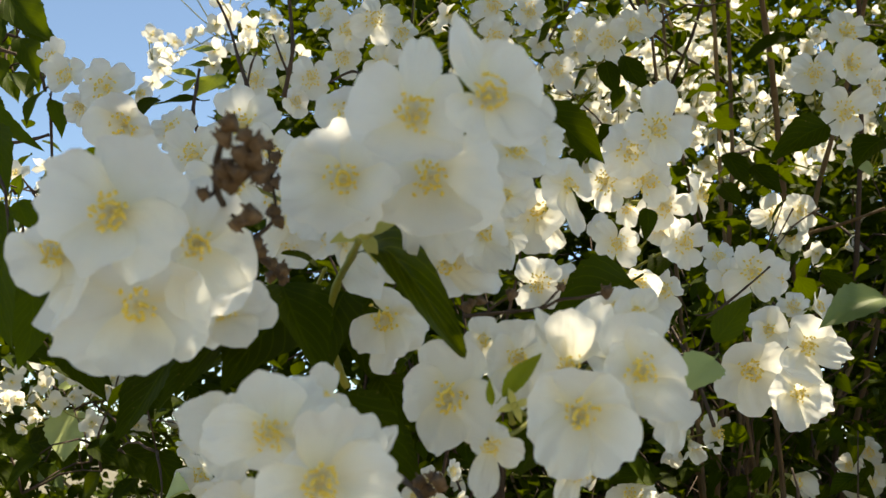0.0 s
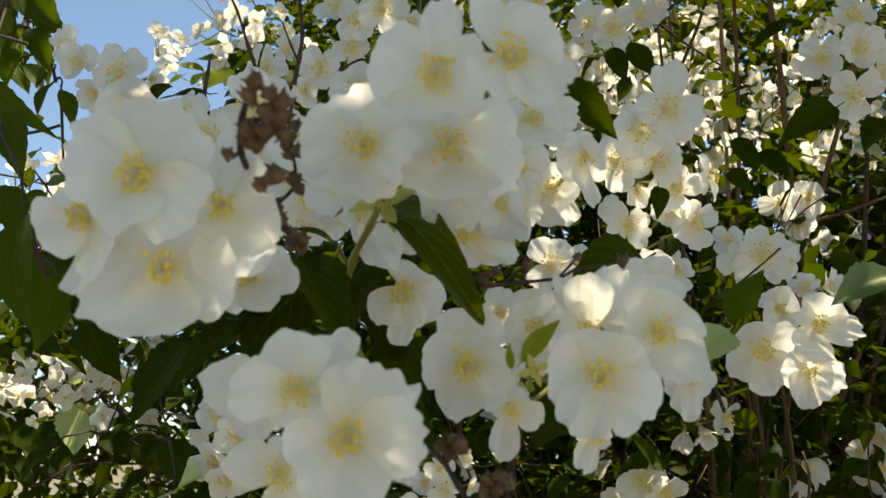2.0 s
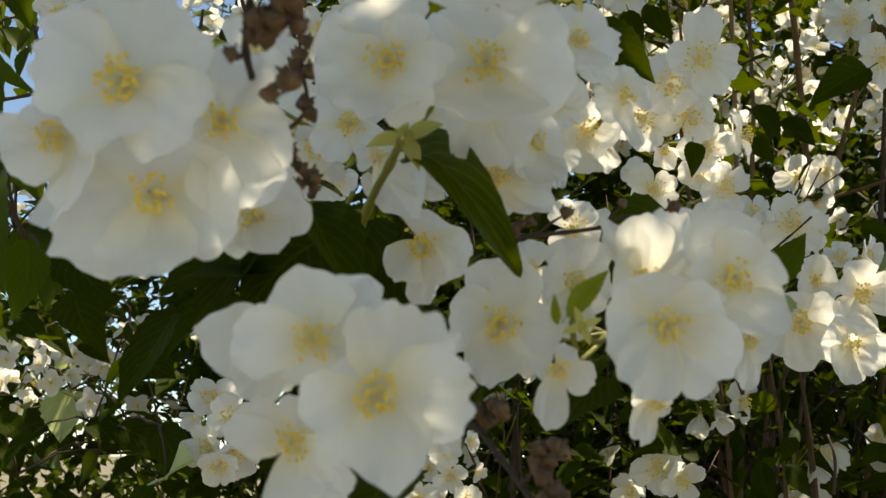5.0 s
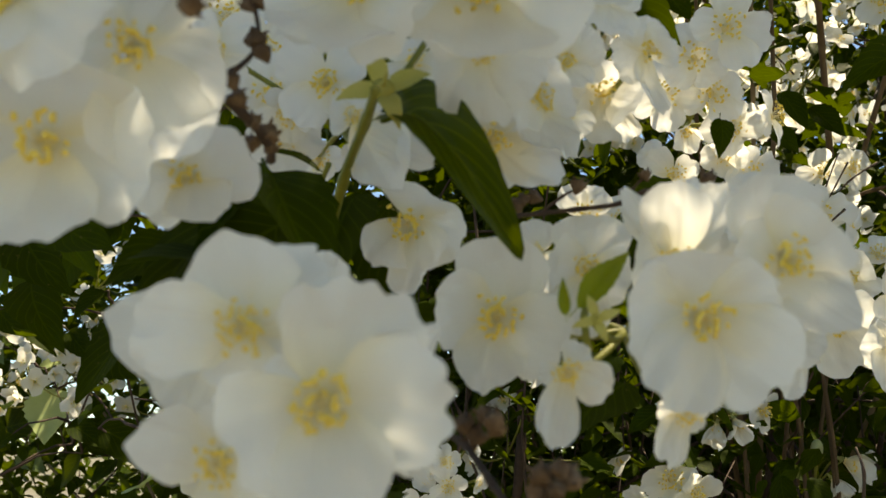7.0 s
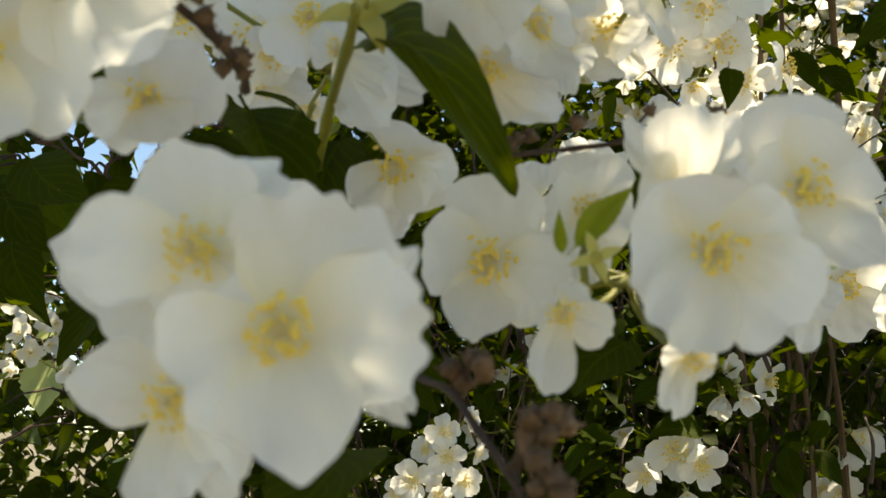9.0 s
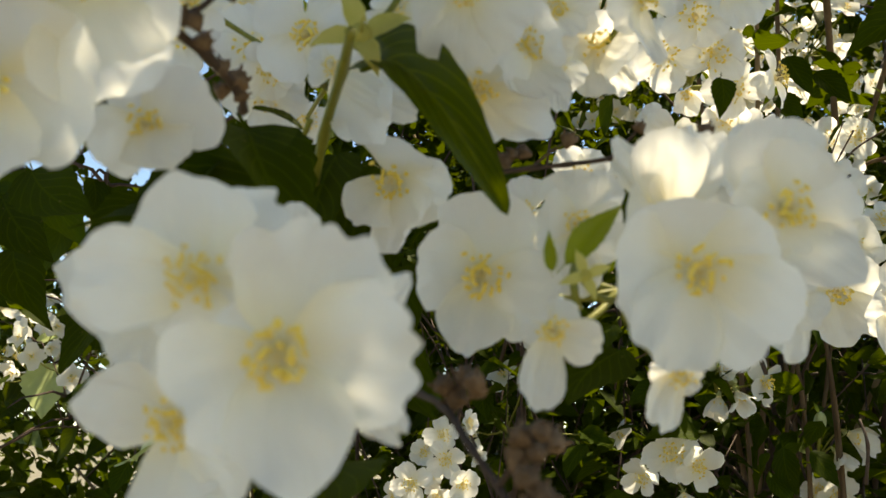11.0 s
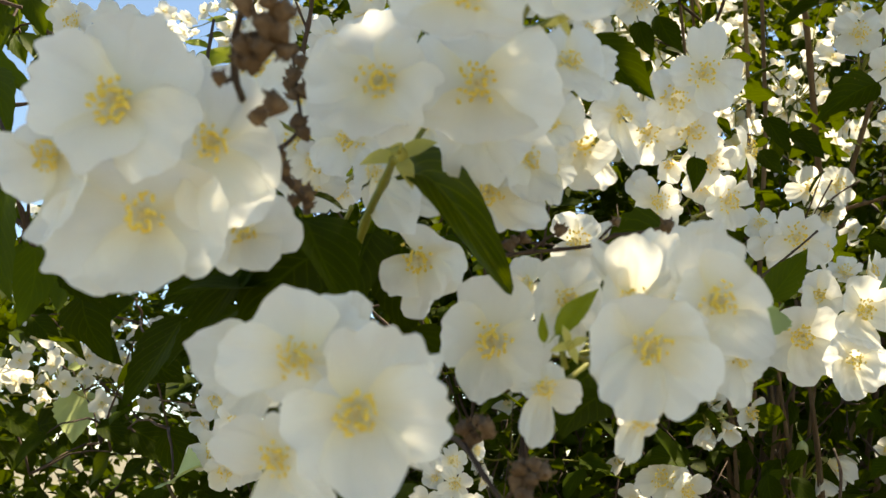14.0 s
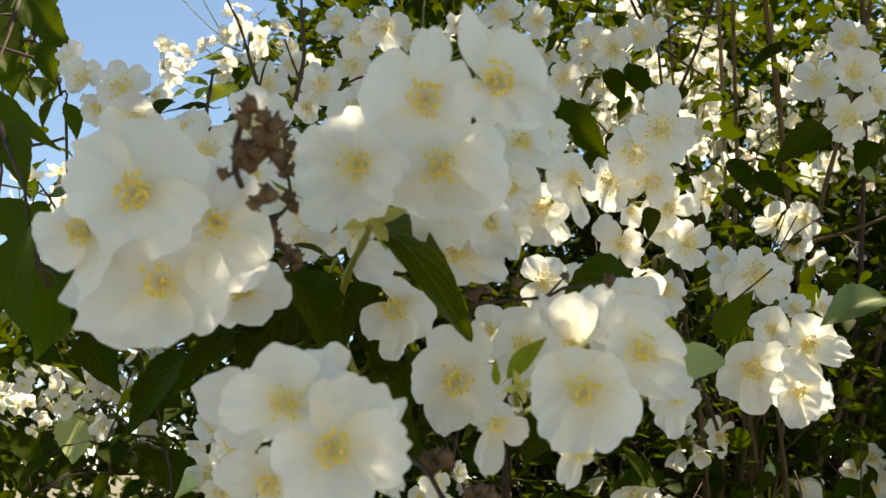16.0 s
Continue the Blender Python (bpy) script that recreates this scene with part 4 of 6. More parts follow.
flower(s, (0.1365, 0.4155, 1.6237), (0.00, -0.98, -0.20), 0.0110, [((0.1366, 0.4060, 1.6391), 0.0148, "round", -1), ((0.1478, 0.4240, 1.6435), 0.0132, "round", 0), ((0.1266, 0.4220, 1.6414), 0.0079, "point", 0), ((0.1351, 0.4120, 1.6151), 0.0104, "round", 0), ((0.1292, 0.4180, 1.6265), 0.0184, "round", 0)])
flower(s, (0.1537, 0.3965, 1.6206), (0.20, -0.97, -0.10), 0.0130, [((0.1506, 0.3910, 1.6361), 0.0195, "round", -1), ((0.1612, 0.3910, 1.6283), 0.0207, "round", -1), ((0.1667, 0.3950, 1.6075), 0.0179, "point", -1), ((0.1443, 0.3940, 1.6219), 0.0153, "round", 0), ((0.1559, 0.3980, 1.6089), 0.0182, "round", 0)])
flower(s, (0.1601, 0.4451, 1.6421), (0.24, -0.95, 0.18), 0.0089, [((0.1562, 0.4416, 1.6497), 0.0134, "round", 0), ((0.1650, 0.4416, 1.6506), 0.0094, "point", 0), ((0.1693, 0.4396, 1.6368), 0.0131, "round", 0), ((0.1518, 0.4416, 1.6370), 0.0133, "round", 0)])
flower(s, (0.1545, 0.4555, 1.6289), (0.00, -1.00, 0.00), 0.0080, [((0.1517, 0.4520, 1.6388), 0.0155, "round", 0), ((0.1615, 0.4520, 1.6268), 0.0136, "round", 0), ((0.1479, 0.4520, 1.6232), 0.0153, "round", 0), ((0.1545, 0.4520, 1.6182), 0.0135, "round", 0)])
flower(s, (0.1562, 0.4815, 1.6496), (0.00, -0.93, 0.38), 0.0074, [((0.1540, 0.4780, 1.6562), 0.0150, "round", 0), ((0.1622, 0.4780, 1.6519), 0.0149, "round", 0), ((0.1482, 0.4780, 1.6470), 0.0149, "round", 0), ((0.1573, 0.4780, 1.6395), 0.0148, "round", 0)])
flower(s, (0.1001, 0.4445, 1.6167), (-0.04, -0.97, -0.25), 0.0162, [((0.0856, 0.4370, 1.6178), 0.0198, "round", -1), ((0.1022, 0.4380, 1.6341), 0.0231, "round", -1), ((0.1156, 0.4380, 1.6080), 0.0213, "round", 0), ((0.0969, 0.4350, 1.5969), 0.0175, "point", -1)])
flower(s, (0.1219, 0.4525, 1.6282), (0.10, -0.99, 0.10), 0.0114, [((0.1238, 0.4480, 1.6417), 0.0197, "round", -1), ((0.1119, 0.4480, 1.6295), 0.0162, "round", 0), ((0.1322, 0.4490, 1.6261), 0.0152, "round", 0), ((0.1181, 0.4470, 1.6122), 0.0151, "round", 0)])
flower(s, (0.1139, 0.4060, 1.6005), (0.00, -0.96, -0.29), 0.0100, [((0.1106, 0.4000, 1.5854), 0.0089, "round", -1), ((0.1232, 0.4100, 1.5971), 0.0092, "round", 0), ((0.1079, 0.4080, 1.5998), 0.0051, "round", 0), ((0.1174, 0.4070, 1.6059), 0.0071, "round", 0)], "cup")
flower(s, (0.1385, 0.4170, 1.5937), (0.04, -0.88, -0.47), 0.0090, [((0.1330, 0.4140, 1.5826), 0.0092, "notch", -1), ((0.1402, 0.4200, 1.5891), 0.0064, "round", 0), ((0.1325, 0.4160, 1.5925), 0.0063, "round", 0), ((0.1421, 0.4160, 1.5958), 0.0073, "round", 0)], "cup")
flower(s, (0.1111, 0.4785, 1.6374), (-0.20, -0.98, 0.00), 0.0080, [((0.1099, 0.4750, 1.6466), 0.0104, "round", 0), ((0.1037, 0.4750, 1.6349), 0.0104, "round", 0), ((0.1156, 0.4750, 1.6313), 0.0103, "round", 0), ((0.1129, 0.4750, 1.6257), 0.0103, "round", 0)])
flower(s, (0.1764, 0.4778, 1.6148), (0.38, -0.90, -0.19), 0.0096, [((0.1777, 0.4743, 1.6226), 0.0127, "round", 0), ((0.1667, 0.4743, 1.6135), 0.0126, "round", 0), ((0.1727, 0.4713, 1.5996), 0.0127, "round", 0), ((0.1834, 0.4743, 1.6101), 0.0118, "round", 0)])
bloom(s, (0.1206, 0.4146, 1.6118), 0.0099, (0.06, -0.99, 0.09), 20, "spent")
bloom(s, (0.1299, 0.4206, 1.6102), 0.0067, (0.58, -0.80, -0.17), 20, "spent")
sprig_leaf(s, (0.1169, 0.4180, 1.6144), (0.1296, 0.4250, 1.6291), 0.27, 20, "young")
sprig_leaf(s, (0.1140, 0.4090, 1.6116), (0.1133, 0.4060, 1.6189), 0.30, -10, "young")
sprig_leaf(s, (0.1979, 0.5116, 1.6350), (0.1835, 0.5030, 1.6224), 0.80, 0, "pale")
sprig_leaf(s, (0.1428, 0.5510, 1.6084), (0.1238, 0.5325, 1.5916), 0.75, 10)
sprig_leaf(s, (0.1487, 0.6399, 1.6254), (0.1272, 0.6217, 1.6059), 0.70, 10)
s = sprig((0.2648, 0.7472, 1.6503), "sunlit white flowers in a loose cluster beside a pale leaf")
flower(s, (0.2520, 0.6835, 1.6458), (-0.20, -0.96, -0.20), 0.0192, [((0.2315, 0.6760, 1.6301), 0.0238, "point", -1), ((0.2431, 0.6780, 1.6590), 0.0254, "point", 0), ((0.2711, 0.6770, 1.6475), 0.0282, "round", -1), ((0.2586, 0.6740, 1.6219), 0.0291, "notch", 0)])
flower(s, (0.2685, 0.6570, 1.6321), (0.03, -0.97, -0.24), 0.0159, [((0.2600, 0.6440, 1.6116), 0.0223, "point", -1), ((0.2834, 0.6470, 1.6215), 0.0224, "ragged", -1), ((0.2528, 0.6520, 1.6315), 0.0193, "round", 0), ((0.2729, 0.6520, 1.6419), 0.0246, "round", 0)], "cup")
flower(s, (0.2740, 0.6585, 1.6554), (0.20, -0.98, 0.02), 0.0159, [((0.2806, 0.6530, 1.6702), 0.0249, "round", -1), ((0.2965, 0.6510, 1.6488), 0.0193, "ragged", 0), ((0.2660, 0.6540, 1.6643), 0.0178, "round", 0), ((0.2678, 0.6500, 1.6379), 0.0245, "round", -1)])
flower(s, (0.2668, 0.7020, 1.6703), (0.05, -0.95, -0.30), 0.0120, [((0.2616, 0.6965, 1.6809), 0.0212, "round", -1), ((0.2761, 0.6955, 1.6734), 0.0224, "round", 0), ((0.2722, 0.6935, 1.6565), 0.0222, "round", -1), ((0.2561, 0.6955, 1.6629), 0.0179, "round", 0)])
bloom(s, (0.2956, 0.7028, 1.6828), 0.0239, (0.83, -0.55, 0.11), 0, "cup")
bloom(s, (0.2849, 0.7125, 1.6842), 0.0195, (-0.31, -0.84, 0.44), 0, "cup")
sprig_leaf(s, (0.2188, 0.6123, 1.6525), (0.2363, 0.6084, 1.6776), 0.46, 15, "tree")
sprig_leaf(s, (0.3180, 0.6624, 1.6820), (0.2766, 0.6327, 1.6651), 0.38, -10, "mid")
sprig_leaf(s, (0.3308, 0.8083, 1.7221), (0.3502, 0.7744, 1.6935), 0.30, 30)
s = sprig((0.1877, 0.6754, 1.7371), "tight white flower cluster with bright yellow centres")
bloom(s, (0.1941, 0.6105, 1.7589), 0.0344, (0.16, -0.98, -0.10), 0, "open", ((83, 1.31), (355, 1.15), (290, 1.08), (178, 0.89)))
bloom(s, (0.1825, 0.6221, 1.7502), 0.0288, (-0.04, -0.97, -0.25), 40, "cup")
bloom(s, (0.1919, 0.6344, 1.7383), 0.0307, (0.13, -0.91, -0.38), 30, "open")
bloom(s, (0.1704, 0.6322, 1.7378), 0.0307, (-0.19, -0.95, -0.24), 10, "open")
bloom(s, (0.2034, 0.6514, 1.7283), 0.0270, (0.15, -0.87, -0.47), 15, "open")
bloom(s, (0.2245, 0.6563, 1.7356), 0.0272, (0.89, -0.45, 0.05), 30, "open")
bloom(s, (0.1858, 0.6651, 1.7312), 0.0216, (-0.06, -0.67, -0.74), 30, "bell")
sprig_leaf(s, (0.1355, 0.5350, 1.7450), (0.1594, 0.5200, 1.7208), 0.50, 10)
s = sprig((0.1804, 0.7099, 1.6974), "small white flowers with deep yellow stamens at a twig fork")
bloom(s, (0.2051, 0.6822, 1.7244), 0.0227, (-0.04, -0.98, -0.20), 0, "cup")
bloom(s, (0.2190, 0.6832, 1.7157), 0.0290, (0.30, -0.94, -0.14), 30, "open")
bloom(s, (0.1813, 0.6780, 1.7138), 0.0266, (0.06, -0.97, -0.25), 40, "open")
bloom(s, (0.1740, 0.6862, 1.7247), 0.0166, (-0.14, -0.99, -0.10), 10, "cup")
bloom(s, (0.1903, 0.6633, 1.6910), 0.0288, (-0.04, -0.79, -0.61), 20, "cup")
bloom(s, (0.2104, 0.7050, 1.6928), 0.0260, (0.24, -0.97, 0.09), 20, "open")
bloom(s, (0.1360, 0.6310, 1.6835), 0.0287, (0.06, -0.98, -0.20), 45, "open")
bloom(s, (0.1525, 0.6616, 1.6885), 0.0242, (0.34, -0.94, -0.00), 10, "open")
sprig_leaf(s, (0.1819, 0.6233, 1.6840), (0.1446, 0.5745, 1.6620), 0.45, -20)
sprig_leaf(s, (0.1862, 0.5969, 1.7147), (0.1833, 0.5897, 1.6991), 0.50, 10)
sprig_leaf(s, (0.2170, 0.7015, 1.7119), (0.1994, 0.6828, 1.6984), 0.50, 10)
s = sprig((0.2752, 0.8382, 1.7088), "white flowers opening flat among dark leaves")
bloom(s, (0.2800, 0.7808, 1.7171), 0.0401, (0.06, -0.99, -0.15), 30, "open")
bloom(s, (0.2681, 0.7958, 1.7156), 0.0317, (-0.23, -0.94, -0.24), 10, "open")
bloom(s, (0.2978, 0.7977, 1.7146), 0.0298, (0.50, -0.83, -0.26), 45, "open")
bloom(s, (0.2629, 0.8025, 1.7311), 0.0227, (-0.13, -0.98, 0.18), 45, "open")
sprig_leaf(s, (0.2849, 0.8672, 1.8222), (0.2988, 0.8526, 1.7972), 0.60, 0)
sprig_leaf(s, (0.3038, 0.8702, 1.8127), (0.3222, 0.8548, 1.7933), 0.60, 10)
sprig_leaf(s, (0.2849, 0.8911, 1.8049), (0.2973, 0.8750, 1.7871), 0.60, 10)
sprig_leaf(s, (0.3196, 0.8888, 1.8262), (0.3040, 0.8658, 1.8346), 0.50, 10)
s = sprig((0.3788, 1.1161, 1.8093), "two flat white flowers and a small one on thin twigs")
bloom(s, (0.3669, 1.0563, 1.8203), 0.0394, (-0.04, -0.99, -0.10), 10, "open")
bloom(s, (0.3889, 1.0472, 1.8210), 0.0370, (0.20, -0.97, -0.10), 35, "open")
bloom(s, (0.3907, 1.0913, 1.8057), 0.0321, (0.05, -0.84, -0.55), 20, "cup")
s = sprig((0.3610, 0.8929, 1.8636), "white flower cluster against bare stems")
bloom(s, (0.3682, 0.8351, 1.9038), 0.0378, (0.06, -0.99, 0.09), 10, "open")
bloom(s, (0.3476, 0.8494, 1.8777), 0.0350, (-0.14, -0.96, -0.24), 40, "open")
bloom(s, (0.3678, 0.8303, 1.8770), 0.0357, (0.25, -0.95, -0.19), 20, "cup")
bloom(s, (0.3610, 0.8272, 1.8398), 0.0400, (0.06, -0.94, -0.34), 30, "open")
bloom(s, (0.3948, 0.8639, 1.8701), 0.0337, (0.50, -0.85, -0.18), 0, "open")
sprig_leaf(s, (0.3290, 0.7696, 1.8119), (0.2904, 0.7518, 1.7877), 0.44, -25)
sprig_leaf(s, (0.3731, 0.7932, 1.8094), (0.3472, 0.7751, 1.7904), 0.60, 10)
sprig_leaf(s, (0.3551, 0.8144, 1.8005), (0.3661, 0.7970, 1.7883), 0.60, 0, "pale")
sprig_leaf(s, (0.3563, 0.9199, 1.9359), (0.3101, 0.9015, 1.9121), 0.40, 10)
s = sprig((0.2014, 0.9661, 1.9295), "white flower trio high on the shrub")
bloom(s, (0.1827, 0.9194, 1.9385), 0.0344, (-0.14, -0.97, -0.19), 20, "open")
bloom(s, (0.2034, 0.9119, 1.9308), 0.0358, (0.06, -0.95, -0.29), 45, "open")
bloom(s, (0.2255, 0.9203, 1.9464), 0.0344, (0.29, -0.96, -0.00), 10, "open")
bloom(s, (0.2165, 0.9439, 1.9281), 0.0238, (0.04, -0.66, -0.75), 10, "bell")
bloom(s, (0.1615, 0.8859, 1.8955), 0.0301, (-0.04, -0.96, -0.29), 30, "open")
bloom(s, (0.2444, 0.9576, 1.9694), 0.0292, (0.42, -0.91, -0.00), 40, "open")
sprig_leaf(s, (0.1974, 0.8680, 1.8961), (0.2056, 0.8550, 1.8650), 0.50, 0)
sprig_leaf(s, (0.2113, 0.8680, 1.9005), (0.2282, 0.8550, 1.8674), 0.50, 0)
s = sprig((0.0432, 0.9613, 1.9317), "white flower cluster high on the shrub, packed closely")
bloom(s, (0.0170, 0.8885, 1.9417), 0.0391, (0.06, -0.99, -0.10), 20, "open")
bloom(s, (-0.0062, 0.8984, 1.9368), 0.0368, (-0.14, -0.97, -0.19), 40, "open")
bloom(s, (-0.0115, 0.9121, 1.9181), 0.0325, (-0.23, -0.93, -0.28), 10, "open")
bloom(s, (0.0211, 0.9052, 1.9112), 0.0331, (0.06, -0.94, -0.34), 30, "open")
bloom(s, (-0.0283, 0.9227, 1.9617), 0.0343, (-0.22, -0.97, 0.09), 15, "open")
bloom(s, (0.0330, 0.9481, 1.9552), 0.0341, (0.34, -0.94, -0.09), 40, "open")
bloom(s, (0.1131, 0.9062, 1.9328), 0.0322, (0.06, -0.95, -0.29), 45, "open")
bloom(s, (0.1110, 0.9011, 1.9575), 0.0340, (-0.14, -0.99, -0.00), 15, "open")
bloom(s, (0.1414, 0.9225, 1.9618), 0.0329, (0.25, -0.95, -0.19), 30, "open")
s = sprig((-0.0468, 0.9020, 1.8755), "white flower on a dark upright twig")
bloom(s, (-0.0250, 0.8480, 1.8772), 0.0359, (0.06, -0.97, -0.25), 30, "open")
bloom(s, (-0.0513, 0.7803, 1.8505), 0.0311, (-0.14, -0.97, -0.19), 10, "open")
bloom(s, (-0.0716, 0.9463, 1.9334), 0.0292, (-0.14, -0.99, -0.00), 30, "open")
bloom(s, (-0.0385, 0.8603, 1.8630), 0.0260, (0.23, -0.81, -0.54), 30, "cup")
s = sprig((-0.1066, 0.6740, 1.7883), "white flower cluster at the shrub's edge against the sky")
bloom(s, (-0.0884, 0.6128, 1.7839), 0.0330, (0.06, -0.99, -0.15), 30, "open")
bloom(s, (-0.0771, 0.6125, 1.7635), 0.0380, (0.05, -0.90, -0.43), 10, "cup")
bloom(s, (-0.1383, 0.6590, 1.8187), 0.0234, (-0.23, -0.97, -0.00), 45, "open")
bloom(s, (-0.1263, 0.6523, 1.8048), 0.0255, (-0.32, -0.93, -0.19), 20, "cup")
bloom(s, (-0.1146, 0.6468, 1.7849), 0.0220, (-0.35, -0.69, -0.63), 10, "cup")
bloom(s, (-0.0889, 0.6657, 1.7998), 0.0178, (0.96, -0.23, -0.16), 10, "cup")
sprig_leaf(s, (-0.0786, 0.6670, 1.7967), (-0.0817, 0.6493, 1.7819), 0.50, 0)
sprig_leaf(s, (-0.1909, 1.1627, 2.0293), (-0.2220, 1.1600, 2.0330), 0.60, 10, "young")
sprig_leaf(s, (-0.1958, 1.1660, 2.0128), (-0.2244, 1.1634, 2.0166), 0.60, 10)
sprig_leaf(s, (-0.2091, 1.1586, 1.9962), (-0.2374, 1.1544, 2.0071), 0.60, 10, "young")
sprig_leaf(s, (-0.1908, 1.1683, 2.0038), (-0.2069, 1.1436, 1.9711), 0.90, 10, "young")
sprig_leaf(s, (-0.2342, 1.1673, 1.9957), (-0.2578, 1.1681, 1.9856), 0.60, 10, "young")
sprig_leaf(s, (-0.1916, 1.1268, 1.9586), (-0.2486, 1.1226, 1.9617), 0.25, 10)
sprig_leaf(s, (-0.2172, 1.1421, 1.9751), (-0.2009, 1.1398, 1.9902), 0.50, 10, "young")
s = sprig((-0.0075, 0.6022, 1.7200), "white flowers massed behind the nearer blooms")
bloom(s, (-0.0059, 0.5783, 1.7511), 0.0378, (0.11, -0.98, -0.15), 25, "open")
bloom(s, (-0.0295, 0.5796, 1.7378), 0.0297, (-0.14, -0.99, -0.10), 30, "open")
bloom(s, (-0.0046, 0.5448, 1.7147), 0.0323, (0.16, -0.94, -0.29), 0, "open")
bloom(s, (0.0124, 0.5628, 1.7318), 0.0285, (0.25, -0.95, -0.19), 45, "open")
bloom(s, (0.0261, 0.5193, 1.6984), 0.0279, (0.25, -0.89, -0.38), 20, "open")
bloom(s, (0.0307, 0.5221, 1.6859), 0.0256, (0.32, -0.79, -0.53), 10, "cup")
bloom(s, (-0.0509, 0.6144, 1.7613), 0.0263, (-0.14, -0.99, -0.00), 15, "open")
s = sprig((-0.0885, 0.8979, 1.5962), "small white flowers low on the shrub beside dark leaves")
bloom(s, (-0.0952, 0.8658, 1.6174), 0.0353, (-0.04, -0.88, -0.47), 20, "cup")
bloom(s, (-0.0940, 0.8523, 1.5832), 0.0336, (-0.23, -0.90, -0.37), 10, "cup")
bloom(s, (-0.0728, 0.8441, 1.5794), 0.0363, (0.24, -0.85, -0.46), 30, "cup")
bloom(s, (-0.1117, 0.8876, 1.6057), 0.0261, (-0.27, -0.60, -0.75), 20, "bell")
bloom(s, (-0.0771, 0.8493, 1.6029), 0.0336, (0.25, -0.96, -0.10), 20, "open")
bloom(s, (-0.0800, 0.8350, 1.5718), 0.0311, (0.05, -0.84, -0.55), 40, "cup")
s = sprig((0.0578, 0.9433, 1.5557), "small cluster of four white flowers low in the shade")
bloom(s, (0.0642, 0.9072, 1.5799), 0.0228, (0.06, -1.00, -0.07), 20, "open")
bloom(s, (0.0667, 0.9000, 1.5642), 0.0239, (0.16, -0.95, -0.27), 30, "open")
bloom(s, (0.0443, 0.9013, 1.5489), 0.0261, (-0.14, -0.95, -0.27), 10, "open")
bloom(s, (0.0782, 0.9034, 1.5486), 0.0239, (0.25, -0.93, -0.26), 45, "open")
bloom(s, (0.0804, 0.9169, 1.5882), 0.0187, (0.78, -0.61, 0.15), 20, "cup")
bloom(s, (0.0506, 0.9287, 1.5686), 0.0197, (-0.23, -0.97, -0.07), 40, "cup")
bloom(s, (0.0562, 0.9214, 1.5541), 0.0187, (0.15, -0.88, -0.45), 20, "cup")
bloom(s, (0.0320, 0.9226, 1.5391), 0.0201, (-0.31, -0.91, -0.26), 30, "open")
bloom(s, (0.0600, 0.9242, 1.5394), 0.0194, (0.06, -0.89, -0.45), 30, "cup")
bloom(s, (0.0857, 0.9313, 1.5660), 0.0151, (0.71, -0.56, -0.44), 10, "cup")
sprig_leaf(s, (0.0519, 0.7178, 1.6118), (0.0703, 0.6914, 1.5950), 0.60, 10)
s = sprig((0.2246, 1.0107, 1.5551), "white flowers opening flat low on the shrub")
bloom(s, (0.2200, 0.9593, 1.5692), 0.0409, (-0.04, -0.99, -0.12), 10, "ragged")
bloom(s, (0.2378, 0.9569, 1.5599), 0.0348, (0.25, -0.94, -0.22), 30, "open")
bloom(s, (0.2025, 0.9818, 1.5509), 0.0280, (-0.44, -0.73, -0.53), 20, "cup")
bloom(s, (0.2307, 0.9756, 1.5380), 0.0276, (0.05, -0.68, -0.73), 20, "bell")
s = sprig((0.2643, 1.0201, 1.6138), "nodding white half-open flowers and buds on thin stalks")
bloom(s, (0.2604, 0.9961, 1.6055), 0.0308, (-0.17, -0.35, -0.92), 10, "bell")
bloom(s, (0.2745, 0.9912, 1.6095), 0.0314, (0.38, -0.33, -0.86), 30, "bell")
bloom(s, (0.2637, 0.9920, 1.6298), 0.0247, (0.40, -0.91, -0.04), 20, "bell")
bloom(s, (0.2978, 1.0060, 1.6198), 0.0362, (0.62, -0.78, -0.02), 30, "open")
bloom(s, (0.2551, 0.9912, 1.6317), 0.0082, (-0.32, -0.73, 0.60), 0, "bud")
bloom(s, (0.2707, 0.9941, 1.6206), 0.0074, (0.29, -0.95, 0.07), 0, "bud")
sprig_leaf(s, (0.2255, 0.9370, 1.5826), (0.2147, 0.9115, 1.6077), 0.50, 0)
sprig_leaf(s, (0.2387, 0.9581, 1.5828), (0.2009, 0.9355, 1.5823), 0.50, 0)
s = sprig((0.3502, 1.0736, 1.5554), "closed buds and a nodding white flower on an upright stalk")
bloom(s, (0.3736, 1.0477, 1.5826), 0.0402, (0.87, -0.31, -0.38), 20, "bell")
bloom(s, (0.3615, 1.0496, 1.5675), 0.0294, (0.60, -0.30, -0.75), 20, "bell")
bloom(s, (0.3472, 1.0442, 1.5937), 0.0104, (0.00, -0.27, 0.96), 0, "bud")
bloom(s, (0.3616, 1.0549, 1.5377), 0.0324, (0.06, -0.89, -0.45), 30, "open")
bloom(s, (0.3525, 1.0743, 1.5400), 0.0275, (-0.31, -0.95, -0.07), 0, "cup")
bloom(s, (0.3449, 1.0395, 1.5939), 0.0107, (0.02, -0.39, 0.92), 0, "bud")
sprig_leaf(s, (0.3130, 1.0253, 1.5735), (0.3192, 1.0114, 1.5386), 0.50, 0)
sprig_leaf(s, (0.3252, 0.9958, 1.5720), (0.3430, 0.9805, 1.5491), 0.50, 0)
s = sprig((0.4505, 1.1348, 1.5879), "loose pair of white flowers with small buds")
bloom(s, (0.4512, 1.0941, 1.6073), 0.0308, (-0.23, -0.97, -0.10), 20, "cup")
bloom(s, (0.4332, 1.0956, 1.5946), 0.0257, (-0.39, -0.90, -0.18), 10, "cup")
